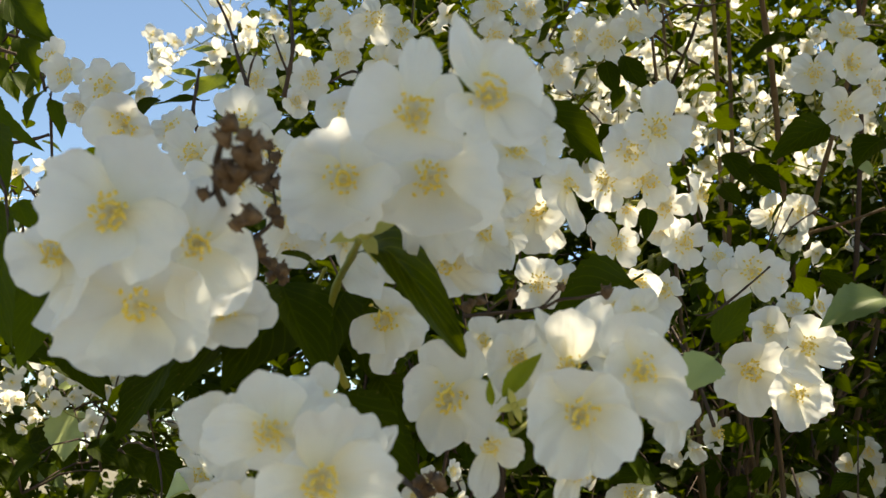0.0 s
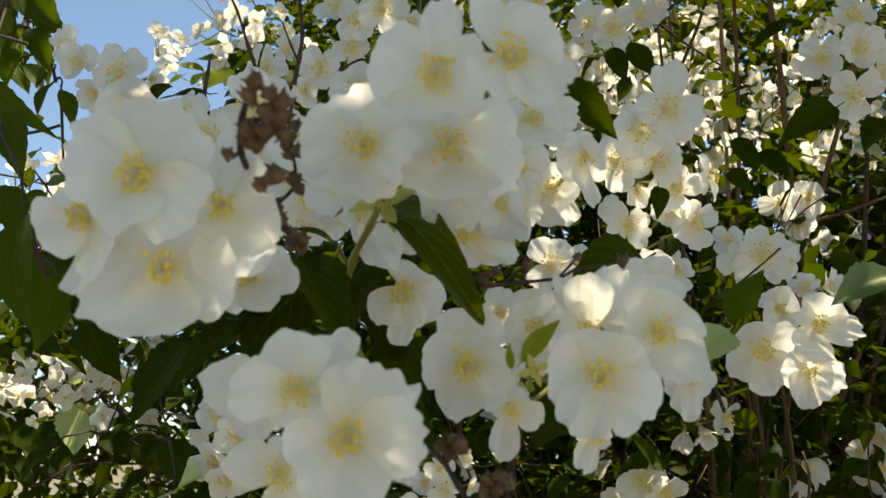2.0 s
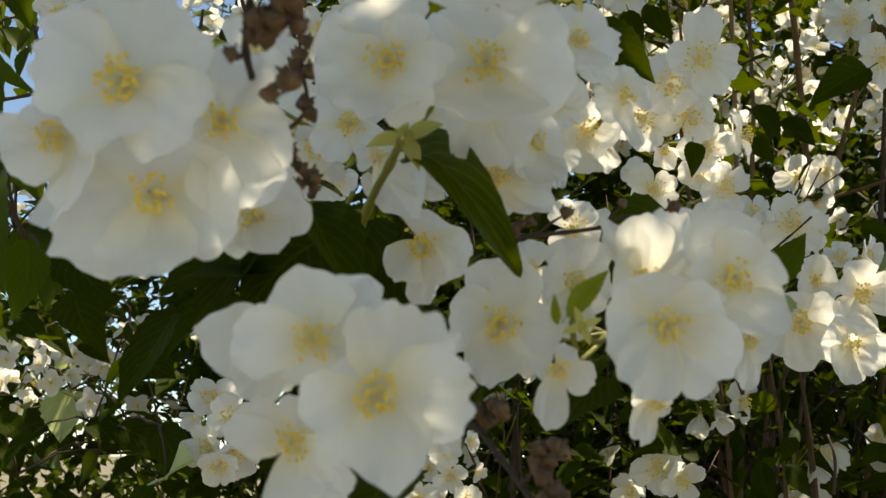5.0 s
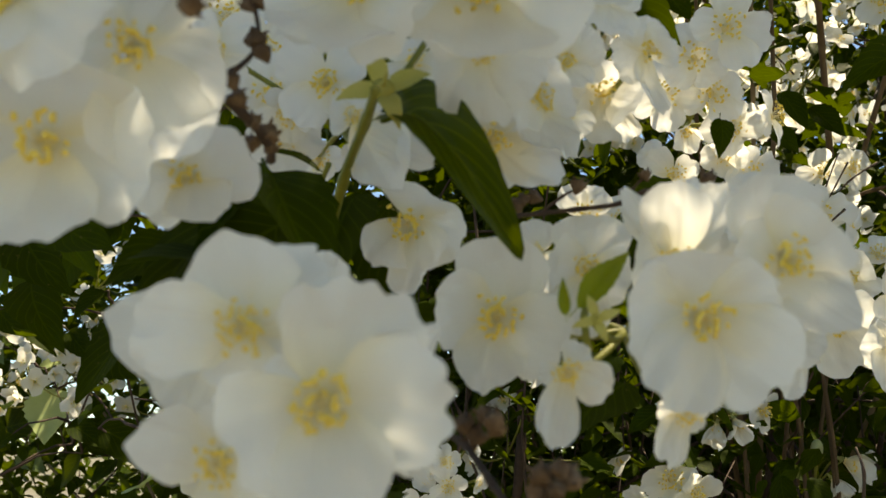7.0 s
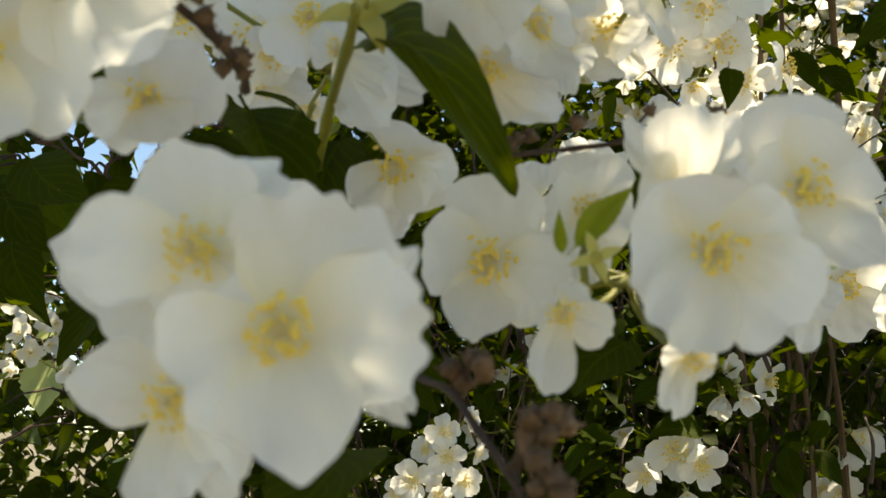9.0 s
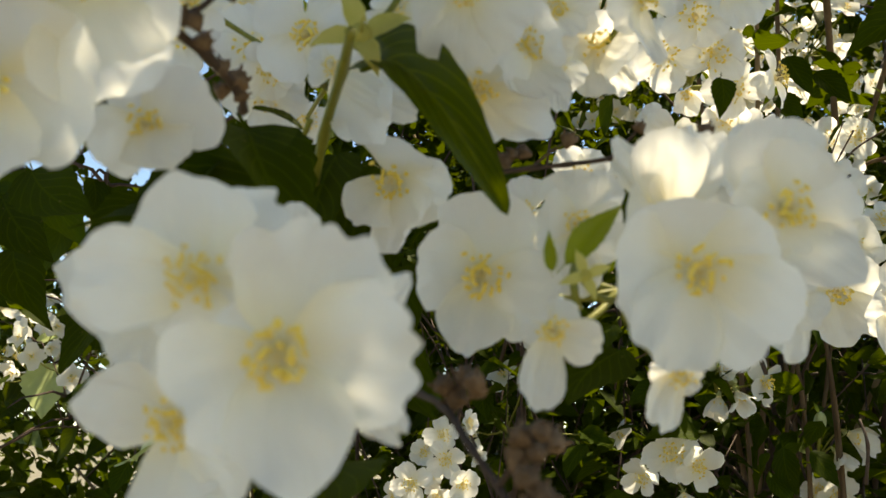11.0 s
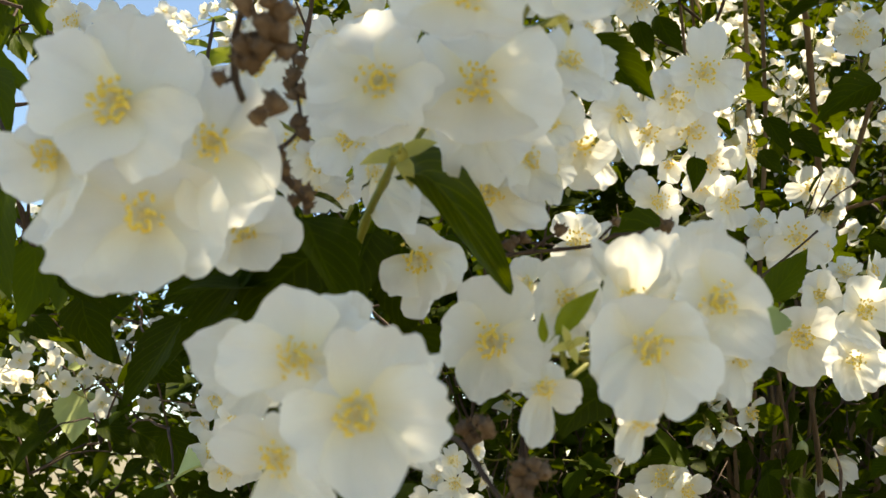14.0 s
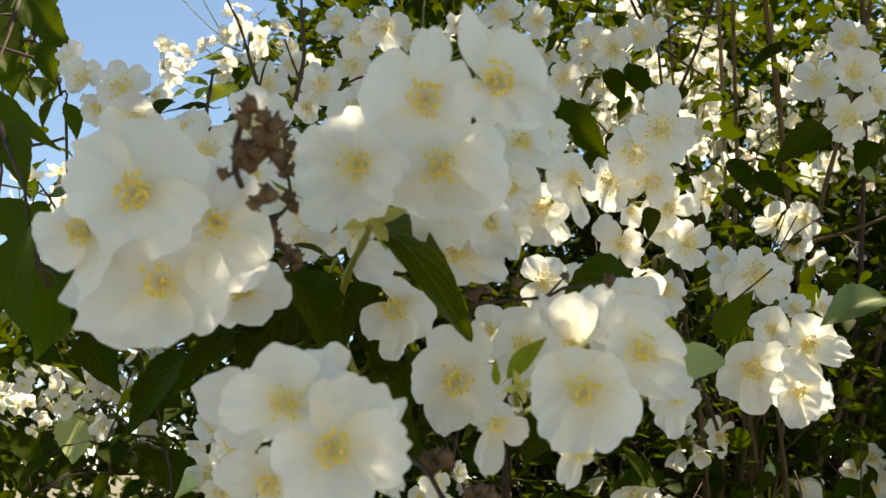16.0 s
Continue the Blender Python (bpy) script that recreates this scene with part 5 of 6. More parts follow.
bloom(s, (0.4536, 1.0999, 1.5796), 0.0257, (0.25, -0.89, -0.38), 10, "open")
s = leafy_branch((-0.3361, 0.8967, 1.8082), "branch of a neighbouring tree with oval green leaves")
sprig_leaf(s, (-0.2184, 0.7477, 1.9027), (-0.1780, 0.7374, 1.8671), 0.48, 10, "tree", stalk=True)
sprig_leaf(s, (-0.2529, 0.7766, 1.9013), (-0.2186, 0.7574, 1.8578), 0.56, -20, "tree", stalk=True)
sprig_leaf(s, (-0.2319, 0.8067, 1.9105), (-0.2016, 0.7934, 1.8856), 0.40, 40, "tree", stalk=True)
sprig_leaf(s, (-0.2172, 0.7732, 1.8801), (-0.1980, 0.7611, 1.8468), 0.44, 10, "tree", stalk=True)
sprig_leaf(s, (-0.1921, 0.6691, 1.8000), (-0.1454, 0.6574, 1.7728), 0.29, 20, "tree", stalk=True)
sprig_leaf(s, (-0.2157, 0.8191, 1.8580), (-0.2260, 0.8037, 1.8314), 0.40, 20, "tree", stalk=True)
sprig_leaf(s, (-0.2119, 0.8205, 1.8523), (-0.1997, 0.8172, 1.8238), 0.40, -10, "tree", stalk=True)
sprig_leaf(s, (-0.2372, 0.8529, 1.8849), (-0.2415, 0.8365, 1.8647), 0.48, 10, "tree", stalk=True)
sprig_leaf(s, (-0.2427, 0.7841, 1.8698), (-0.2310, 0.7705, 1.8410), 0.64, 10, "tree", stalk=True)
sprig_leaf(s, (-0.2768, 0.8786, 1.8967), (-0.2585, 0.8651, 1.8698), 0.48, -10, "tree", stalk=True)
sprig_leaf(s, (-0.2625, 0.8199, 1.9353), (-0.2656, 0.8056, 1.9058), 0.56, 10, "tree", stalk=True)
sprig_leaf(s, (-0.2928, 0.9172, 1.9508), (-0.2954, 0.9054, 1.9100), 0.56, 30, "tree", stalk=True)
sprig_leaf(s, (-0.2840, 0.8241, 1.9096), (-0.2570, 0.8151, 1.8647), 0.48, 10, "tree", stalk=True)
sprig_leaf(s, (-0.3026, 0.9666, 1.9563), (-0.2836, 0.9564, 1.9143), 0.40, -20, "tree", stalk=True)
sprig_leaf(s, (-0.1498, 0.6079, 1.7634), (-0.1267, 0.5869, 1.7250), 0.40, 10, "tree", stalk=True)
sprig_leaf(s, (-0.1070, 0.5631, 1.6958), (-0.0998, 0.5429, 1.6460), 0.44, 15, "tree", stalk=True)
sprig_leaf(s, (-0.1056, 0.5886, 1.6712), (-0.1041, 0.5751, 1.6373), 0.50, -15, "tree", stalk=True)
sprig_leaf(s, (-0.1406, 0.5974, 1.7186), (-0.1203, 0.5840, 1.6897), 0.48, 10, "tree", stalk=True)
sprig_leaf(s, (-0.1230, 0.5843, 1.6871), (-0.1340, 0.5885, 1.6632), 0.48, 10, "tree", stalk=True)
sprig_leaf(s, (-0.2208, 0.8720, 1.7521), (-0.2401, 0.8692, 1.7605), 0.56, 10, "tree", stalk=True)
sprig_leaf(s, (-0.2371, 0.9228, 1.7490), (-0.2447, 0.9071, 1.7231), 0.56, 10, "tree", stalk=True)
sprig_leaf(s, (-0.2463, 0.8602, 1.8029), (-0.2529, 0.8633, 1.7859), 0.48, 10, "tree", stalk=True)
sprig_leaf(s, (-0.2404, 0.8026, 1.9268), (-0.2057, 0.7915, 1.8936), 0.50, 10, "tree", stalk=True)
sprig_leaf(s, (-0.2714, 0.8095, 1.9337), (-0.2549, 0.7951, 1.9099), 0.53, 0, "tree", stalk=True)
sprig_leaf(s, (-0.2667, 0.8701, 1.8918), (-0.2411, 0.8558, 1.8705), 0.48, -20, "tree", stalk=True)
sprig_leaf(s, (-0.2943, 0.8722, 1.8741), (-0.2628, 0.8563, 1.8619), 0.50, -20, "tree", stalk=True)
sprig_leaf(s, (-0.3554, 0.9842, 1.9546), (-0.3563, 0.9711, 1.9202), 0.47, 20, "tree", stalk=True)
sprig_leaf(s, (-0.2909, 0.8607, 1.9283), (-0.2678, 0.8462, 1.9069), 0.64, 20, "tree", stalk=True)
sprig_leaf(s, (-0.2697, 0.8632, 1.9701), (-0.2458, 0.8500, 1.9433), 0.60, -20, "tree", stalk=True)
sprig_leaf(s, (-0.2920, 0.8744, 1.9118), (-0.2760, 0.8603, 1.8871), 0.61, -20, "tree", stalk=True)
sprig_leaf(s, (-0.3440, 0.9341, 1.9529), (-0.3544, 0.9174, 1.9322), 0.59, -20, "tree", stalk=True)
sprig_leaf(s, (-0.2925, 0.9309, 1.9820), (-0.2758, 0.9173, 1.9549), 0.51, 0, "tree", stalk=True)
sprig_leaf(s, (-0.2906, 0.8743, 1.9127), (-0.2841, 0.8599, 1.8865), 0.62, 20, "tree", stalk=True)
sprig_leaf(s, (-0.3011, 0.8775, 1.8950), (-0.2934, 0.8632, 1.8688), 0.49, 0, "tree", stalk=True)
sprig_leaf(s, (-0.3072, 0.8591, 1.9311), (-0.2732, 0.8445, 1.9133), 0.59, 0, "tree", stalk=True)
sprig_leaf(s, (-0.3224, 0.8847, 1.9503), (-0.3329, 0.8686, 1.9272), 0.64, 20, "tree", stalk=True)
sprig_leaf(s, (-0.2733, 0.8553, 1.9583), (-0.2670, 0.8423, 1.9251), 0.50, 20, "tree", stalk=True)
sprig_leaf(s, (-0.2498, 0.8432, 1.9263), (-0.2244, 0.8268, 1.9144), 0.61, 0, "tree", stalk=True)
sprig_leaf(s, (-0.3190, 0.9944, 1.9654), (-0.3033, 0.9810, 1.9369), 0.47, -20, "tree", stalk=True)
sprig_leaf(s, (-0.2804, 0.8102, 1.9277), (-0.2748, 0.7955, 1.9026), 0.55, -20, "tree", stalk=True)
sprig_leaf(s, (-0.3697, 0.9969, 2.0342), (-0.3737, 0.9820, 2.0069), 0.58, -20, "tree", stalk=True)
sprig_leaf(s, (-0.2984, 0.8851, 1.9553), (-0.2820, 0.8709, 1.9308), 0.50, 0, "tree", stalk=True)
sprig_leaf(s, (-0.2609, 0.8554, 1.9141), (-0.2334, 0.8393, 1.9013), 0.49, -20, "tree", stalk=True)
sprig_leaf(s, (-0.2921, 0.8672, 1.9450), (-0.2676, 0.8546, 1.9157), 0.47, 20, "tree", stalk=True)
sprig_leaf(s, (-0.3356, 0.9637, 1.9130), (-0.3308, 0.9507, 1.8797), 0.55, -20, "tree", stalk=True)
sprig_leaf(s, (-0.2765, 0.8540, 1.8686), (-0.2668, 0.8410, 1.8368), 0.51, 0, "tree", stalk=True)
sprig_leaf(s, (-0.3037, 0.9406, 1.9341), (-0.3076, 0.9258, 1.9068), 0.59, 0, "tree", stalk=True)
sprig_leaf(s, (-0.2909, 0.8608, 1.9278), (-0.2766, 0.8482, 1.8955), 0.58, -20, "tree", stalk=True)
sprig_leaf(s, (-0.3508, 0.9533, 1.9097), (-0.3162, 0.9393, 1.8892), 0.46, -20, "tree", stalk=True)
sprig_leaf(s, (-0.2244, 0.8256, 1.7277), (-0.1833, 0.8136, 1.6982), 0.55, 0, "tree", stalk=True)
sprig_leaf(s, (-0.1908, 0.8016, 1.7050), (-0.1955, 0.7862, 1.6786), 0.60, 10, "tree", stalk=True)
sprig_leaf(s, (-0.2442, 0.8552, 1.7272), (-0.2161, 0.8445, 1.6874), 0.55, 0, "tree", stalk=True)
sprig_leaf(s, (-0.2243, 0.7682, 1.7590), (-0.2017, 0.7630, 1.7409), 0.60, 10, "tree", stalk=True)
sprig_leaf(s, (-0.2272, 0.8161, 1.7742), (-0.2057, 0.8113, 1.7534), 0.60, -10, "tree", stalk=True)
sprig_leaf(s, (-0.2373, 0.9291, 1.7175), (-0.2428, 0.9144, 1.6880), 0.60, 10, "tree", stalk=True)
sprig_leaf(s, (-0.1966, 0.8430, 1.7391), (-0.1529, 0.8322, 1.6999), 0.55, 0, "tree", stalk=True)
sprig_leaf(s, (-0.1850, 0.8065, 1.7194), (-0.1789, 0.7935, 1.6797), 0.50, 10, "tree", stalk=True)
sprig_leaf(s, (-0.1837, 0.8686, 1.7135), (-0.1930, 0.8537, 1.6794), 0.55, 0, "tree", stalk=True)
sprig_leaf(s, (-0.2144, 0.8410, 1.7442), (-0.1875, 0.8270, 1.7172), 0.60, 0, "tree", stalk=True)
sprig_leaf(s, (-0.2799, 0.9564, 1.8165), (-0.2579, 0.9558, 1.8259), 0.60, 0, "mid", stalk=True)
sprig_leaf(s, (-0.2969, 0.9557, 1.8151), (-0.2937, 0.9523, 1.8332), 0.60, 0, "tree", stalk=True)
sprig_leaf(s, (-0.2800, 0.9581, 1.8084), (-0.2953, 0.9518, 1.7843), 0.55, 0, "tree", stalk=True)
sprig_leaf(s, (-0.2911, 0.9781, 1.8070), (-0.2763, 0.9736, 1.7828), 0.50, 0, "tree", stalk=True)
sprig_leaf(s, (-0.3067, 0.9563, 1.8094), (-0.3192, 0.9492, 1.7905), 0.60, 0, "mid", stalk=True)
s = leafy_branch((-0.3116, 1.2063, 1.5899), "low leafy shoots with broad green leaves, some coloured pale for sunlight")
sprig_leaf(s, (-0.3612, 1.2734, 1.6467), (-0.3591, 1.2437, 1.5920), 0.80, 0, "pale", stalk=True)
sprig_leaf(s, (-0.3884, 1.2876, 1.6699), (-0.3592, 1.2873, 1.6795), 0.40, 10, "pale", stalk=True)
sprig_leaf(s, (-0.3951, 1.3893, 1.6701), (-0.4562, 1.3615, 1.6889), 0.50, 10, stalk=True)
sprig_leaf(s, (-0.4503, 1.3477, 1.6070), (-0.3823, 1.2956, 1.6317), 0.50, 30, stalk=True)
sprig_leaf(s, (-0.2345, 1.0864, 1.6985), (-0.2267, 1.0922, 1.6721), 0.50, 10, stalk=True)
sprig_leaf(s, (-0.1632, 0.8942, 1.6591), (-0.1291, 0.8803, 1.6367), 0.90, 10, stalk=True)
sprig_leaf(s, (-0.1443, 0.9073, 1.5998), (-0.1171, 0.8952, 1.5665), 0.60, 10, stalk=True)
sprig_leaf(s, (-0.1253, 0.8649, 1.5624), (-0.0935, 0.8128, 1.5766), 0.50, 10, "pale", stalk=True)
sprig_leaf(s, (-0.2103, 1.0053, 1.6014), (-0.1619, 1.0129, 1.5777), 0.60, 10, stalk=True)
sprig_leaf(s, (-0.3382, 1.1083, 1.5604), (-0.3649, 1.1003, 1.5921), 0.60, 10, stalk=True)
sprig_leaf(s, (-0.2625, 1.1084, 1.5818), (-0.2897, 1.1132, 1.5500), 0.60, 10, stalk=True)
sprig_leaf(s, (-0.3619, 1.3355, 1.6934), (-0.3244, 1.3127, 1.6651), 0.50, 0, "young", stalk=True)
sprig_leaf(s, (-0.3206, 1.2947, 1.6542), (-0.3109, 1.2979, 1.6415), 0.50, 0, "young", stalk=True)
sprig_leaf(s, (-0.4664, 1.3280, 1.6997), (-0.4362, 1.3036, 1.6776), 0.50, 0, "mid", stalk=True)
sprig_leaf(s, (-0.3522, 1.3474, 1.6371), (-0.3654, 1.3405, 1.6170), 0.50, 0, "mid", stalk=True)
sprig_leaf(s, (-0.3838, 1.2547, 1.5810), (-0.3498, 1.2290, 1.5664), 0.50, 0, "mid", stalk=True)
sprig_leaf(s, (-0.4533, 1.2864, 1.6569), (-0.4794, 1.2887, 1.6377), 0.50, 0, "mid", stalk=True)
sprig_leaf(s, (-0.2247, 1.0330, 1.7130), (-0.2454, 1.0159, 1.6905), 0.50, 0, stalk=True)
sprig_leaf(s, (-0.3370, 1.0794, 1.7035), (-0.3018, 1.0652, 1.6830), 0.50, 10, stalk=True)
sprig_leaf(s, (-0.3524, 1.1807, 1.7037), (-0.3208, 1.1671, 1.6787), 0.50, 0, stalk=True)
sprig_leaf(s, (-0.3363, 1.2328, 1.7031), (-0.3006, 1.2097, 1.6763), 0.50, 10, stalk=True)
sprig_leaf(s, (-0.3594, 1.0963, 1.6133), (-0.3184, 1.0826, 1.5921), 0.50, 0, stalk=True)
sprig_leaf(s, (-0.2730, 1.1024, 1.6083), (-0.2337, 1.0875, 1.5924), 0.50, 0, stalk=True)
sprig_leaf(s, (-0.3000, 1.0520, 1.5970), (-0.3217, 1.0364, 1.5670), 0.50, 10, stalk=True)
sprig_leaf(s, (-0.1959, 1.0110, 1.5776), (-0.2130, 0.9933, 1.5590), 0.50, 10, stalk=True)

s = leafy_branch((-0.135, 0.870, 1.690), "shaded twig with small dark green leaves behind the blossom")
shade_rng = random.Random(19)
for i in range(26):
    base = Vector((shade_rng.uniform(-0.165, -0.050), shade_rng.uniform(0.80, 0.90), shade_rng.uniform(1.745, 1.805)))
    tip = base + Vector((shade_rng.gauss(0, 0.016), -0.008, -0.006 + shade_rng.gauss(0, 0.014)))
    sprig_leaf(s, base, tip, 0.55, shade_rng.uniform(-30, 30), "leaf", stalk=True)
for i in range(14):
    base = Vector((shade_rng.uniform(-0.166, -0.114), shade_rng.uniform(0.74, 0.84), shade_rng.uniform(1.713, 1.751)))
    tip = base + Vector((shade_rng.gauss(0, 0.012), -0.006, -0.006 + shade_rng.gauss(0, 0.010)))
    sprig_leaf(s, base, tip, 0.60, shade_rng.uniform(-30, 30), "leaf", stalk=True)

# ---- smaller flower clusters deeper in the shrub ----
def far_flower_mesh(kind, seed):
    r = random.Random(seed)
    verts, faces, uvs, which = [], [], [], []
    for k in range(4):
        v, f, u = petal_mesh(kind, seed * 7 + k, 4, 4)
        turn = Matrix.Rotation(radians(90 * k + r.uniform(-8, 8)), 3, "Z")
        s = len(verts)
        verts += [tuple(turn @ Vector(q)) for q in v]
        faces += [tuple(s + i for i in g) for g in f]
        uvs += u
        which += [0] * len(f)
    for i in range(14):
        a, d = r.uniform(0, 6.28), r.uniform(0.05, 0.28)
        q = Vector((d * math.cos(a), d * math.sin(a), r.uniform(0.22, 0.36)))
        s = len(faces)
        tube([q - Vector((0, 0, 0.05)), q + Vector((0, 0, 0.03))], [0.03, 0.035], 4, verts, faces)
        which += [1] * (len(faces) - s)
    s = len(faces)
    tube([(0, 0, -0.30), (0, 0, -0.18), (0, 0, 0.03)], [0.03, 0.10, 0.09], 6, verts, faces)
    which += [2] * (len(faces) - s)
    uvs += [(0.6, 0.5)] * (len(verts) - len(uvs))
    return mesh_of("flower", verts, faces, [PETAL, ANTHER, CALYX], uvs, which)


FAR = [far_flower_mesh(k, 3 + n) for n, k in enumerate(("open", "cup", "open", "bell", "cup", "open", "ragged", "bell"))]
far_rng = random.Random(77)


def far_cluster(place, count, spread):
    c = tagged(new("flower_cluster"), "small white mock orange flowers bunched on a side twig", "flower cluster", "mock orange flower clusters")
    c.location = place
    for i in range(count):
        d = Vector((far_rng.gauss(0, 0.5), far_rng.gauss(-0.1, 0.35), far_rng.gauss(0, 0.55))) * spread
        n = (d.normalized() + Vector((far_rng.gauss(0, 0.3), -0.9, far_rng.gauss(0.0, 0.4)))).normalized()
        size = far_rng.uniform(0.012, 0.018)
        part("flower", far_rng.choice(FAR), c, Matrix.Translation(d) @ facing(n, far_rng.uniform(0, 90)) @ Matrix.Scale(size, 4))
        v, f = tube(bent((0, 0.02, -0.01), d - n * size * 0.28, (0, 0, -0.004), 3), [0.001, 0.0009, 0.0008, 0.0008], 5)
        part("stalk", mesh_of("stalk", v, f, GREENSTEM), c)
    if count > 5:
        d = Vector((far_rng.gauss(0, 0.6), -0.1, far_rng.gauss(0.3, 0.5))) * spread
        part("bud", BUDM, c, Matrix.Translation(d) @ facing((far_rng.gauss(0, 0.4), -0.5, 0.7), 0) @ Matrix.Diagonal((0.0032, 0.0032, 0.0048, 1)))


far_cluster((-0.417, 1.587, 2.200), 7, 0.075)
far_cluster((-0.412, 1.636, 2.213), 5, 0.050)
far_cluster((-0.276, 1.445, 2.188), 5, 0.060)
far_cluster((-0.270, 1.450, 2.163), 5, 0.060)
far_cluster((-0.263, 1.495, 2.197), 4, 0.050)
far_cluster((0.239, 1.587, 2.141), 19, 0.080)
far_cluster((0.273, 1.641, 2.138), 19, 0.080)
far_cluster((0.261, 1.723, 2.231), 16, 0.080)
far_cluster((0.294, 1.650, 2.095), 12, 0.070)
far_cluster((0.361, 1.539, 2.159), 14, 0.070)
far_cluster((0.397, 1.539, 2.171), 16, 0.070)
far_cluster((0.376, 1.547, 2.123), 16, 0.070)
far_cluster((0.419, 1.596, 2.150), 14, 0.060)
far_cluster((0.377, 1.459, 2.058), 14, 0.060)
far_cluster((0.389, 1.422, 1.991), 12, 0.060)
far_cluster((0.446, 1.368, 2.021), 12, 0.050)
far_cluster((0.589, 1.644, 2.211), 12, 0.060)
far_cluster((0.546, 1.288, 1.940), 7, 0.060)
far_cluster((-0.424, 1.287, 1.663), 8, 0.055)
far_cluster((-0.404, 1.311, 1.649), 6, 0.040)
far_cluster((-0.409, 1.179, 1.698), 5, 0.040)
far_cluster((-0.352, 1.340, 1.674), 4, 0.040)
far_cluster((-0.330, 1.294, 1.654), 4, 0.040)
far_cluster((-0.437, 1.380, 1.704), 4, 0.030)
far_cluster((-0.336, 1.053, 1.833), 4, 0.050)
far_cluster((-0.360, 1.051, 1.839), 4, 0.050)
far_cluster((-0.443, 1.343, 1.884), 3, 0.050)
far_cluster((-0.290, 1.403, 1.633), 3, 0.060)
far_cluster((0.191, 1.241, 2.066), 9, 0.060)
far_cluster((0.024, 1.133, 2.049), 4, 0.060)
far_cluster((0.088, 1.232, 2.085), 5, 0.060)
far_cluster((-0.139, 1.222, 2.065), 5, 0.070)
far_cluster((-0.195, 1.309, 2.126), 4, 0.060)
far_cluster((0.472, 1.147, 1.606), 4, 0.050)
far_cluster((0.462, 1.206, 1.817), 3, 0.050)
far_cluster((0.442, 1.332, 2.012), 8, 0.050)
far_cluster((-0.338, 1.277, 1.765), 4, 0.060)
far_cluster((0.107, 1.131, 1.596), 4, 0.050)
far_cluster((0.259, 1.539, 2.131), 14, 0.070)
far_cluster((0.247, 1.548, 2.083), 12, 0.070)
far_cluster((0.325, 1.498, 2.098), 12, 0.060)
far_cluster((0.351, 1.366, 2.000), 10, 0.060)
far_cluster((-0.403, 1.422, 1.759), 5, 0.050)
far_cluster((-0.353, 1.383, 1.712), 4, 0.040)
far_cluster((-0.362, 1.288, 1.676), 5, 0.040)
far_cluster((-0.283, 1.026, 1.875), 2, 0.030)
far_cluster((-0.313, 0.975, 1.817), 3, 0.030)
far_cluster((-0.414, 1.236, 1.666), 6, 0.040)
far_cluster((-0.374, 1.239, 1.660), 5, 0.035)

for i in range(46):
    for _ in range(60):
        q = (far_rng.uniform(-0.9, 1.5), far_rng.uniform(1.15, 2.3), far_rng.uniform(1.45, 2.6))
        if q[2] > 1.85 and inside(*q) and inside(q[0] - 0.10, q[1], q[2]):
            break
    far_cluster(q, far_rng.randint(3, 7), 0.06)
for i in range(30):
    far_cluster((far_rng.uniform(0.12, 0.80), far_rng.uniform(1.35, 1.85), far_rng.uniform(1.98, 2.38)), far_rng.randint(4, 7), 0.055)


# ---- dry seed heads, bare canes and twigs ----
def capsule_mesh(seed):
    """A woody top-shaped capsule, split in four at its tip."""
    r = random.Random(seed)
    rings = [(-1.5, 0.14), (-1.1, 0.42), (-0.5, 0.80), (0.1, 1.0), (0.5, 0.72), (0.7, 0.45)]
    verts, faces = [], []
    for z, w in rings:
        for k in range(12):
            a = k * math.pi / 6
            ridge = 1 + (0.16 if k % 3 == 0 else -0.10) + r.uniform(-0.14, 0.14)
            verts.append((w * ridge * math.cos(a), w * ridge * math.sin(a), z + (0.25 * (k % 3 == 0) if z > 0.7 else 0)))
    for i in range(len(rings) - 1):
        for k in range(12):
            a, b = i * 12 + k, i * 12 + (k + 1) % 12
            faces.append((a, b, b + 12, a + 12))
    faces.append(tuple(reversed(range(12))))
    faces.append(tuple(len(verts) - 12 + k for k in range(12)))
    for k in range(4):
        a = k * math.pi / 2 + 0.4
        c, s = math.cos(a), math.sin(a)
        tube([(0.7 * c, 0.7 * s, 0.2), (0.95 * c, 0.95 * s, 0.65), (1.1 * c, 1.1 * s, 1.0)], [0.24, 0.18, 0.04], 4, verts, faces)
    return mesh_of("capsule", verts, faces, CAPSULE)


CAPSULES = [capsule_mesh(n) for n in range(5)]
dry_rng = random.Random(33)


def seed_head(base, label):
    h = new("seed_head")
    h.location = base
    return tagged(h, label, "seed head", "dry seed heads")


def stalk_line(h, points, radius):
    line = [p - h.location for p in smooth_line(points)]
    radii = [radius * (1.25 if i % 4 == 0 else 0.95) * (1 - 0.35 * i / len(line)) for i in range(len(line))]
    part("stalk", mesh_of("stalk", *tube(line, radii, 6), TWIG), h)


def capsule(h, place, radius):
    n = (dry_rng.gauss(0, 0.7), dry_rng.gauss(-0.5, 0.5), dry_rng.gauss(0.5, 0.6))
    k = radius * dry_rng.uniform(0.65, 1.0)
    part("capsule", dry_rng.choice(CAPSULES), h, Matrix.Translation(Vector(place) - h.location) @ facing(n, dry_rng.uniform(0, 90)) @ Matrix.Scale(k, 4))


def bare_cane(points, r0, r1, bark=CANE):
    cane(smooth_line(points), r0, r1, bark, "bare tan cane" if bark is CANE else "bare dark cane")


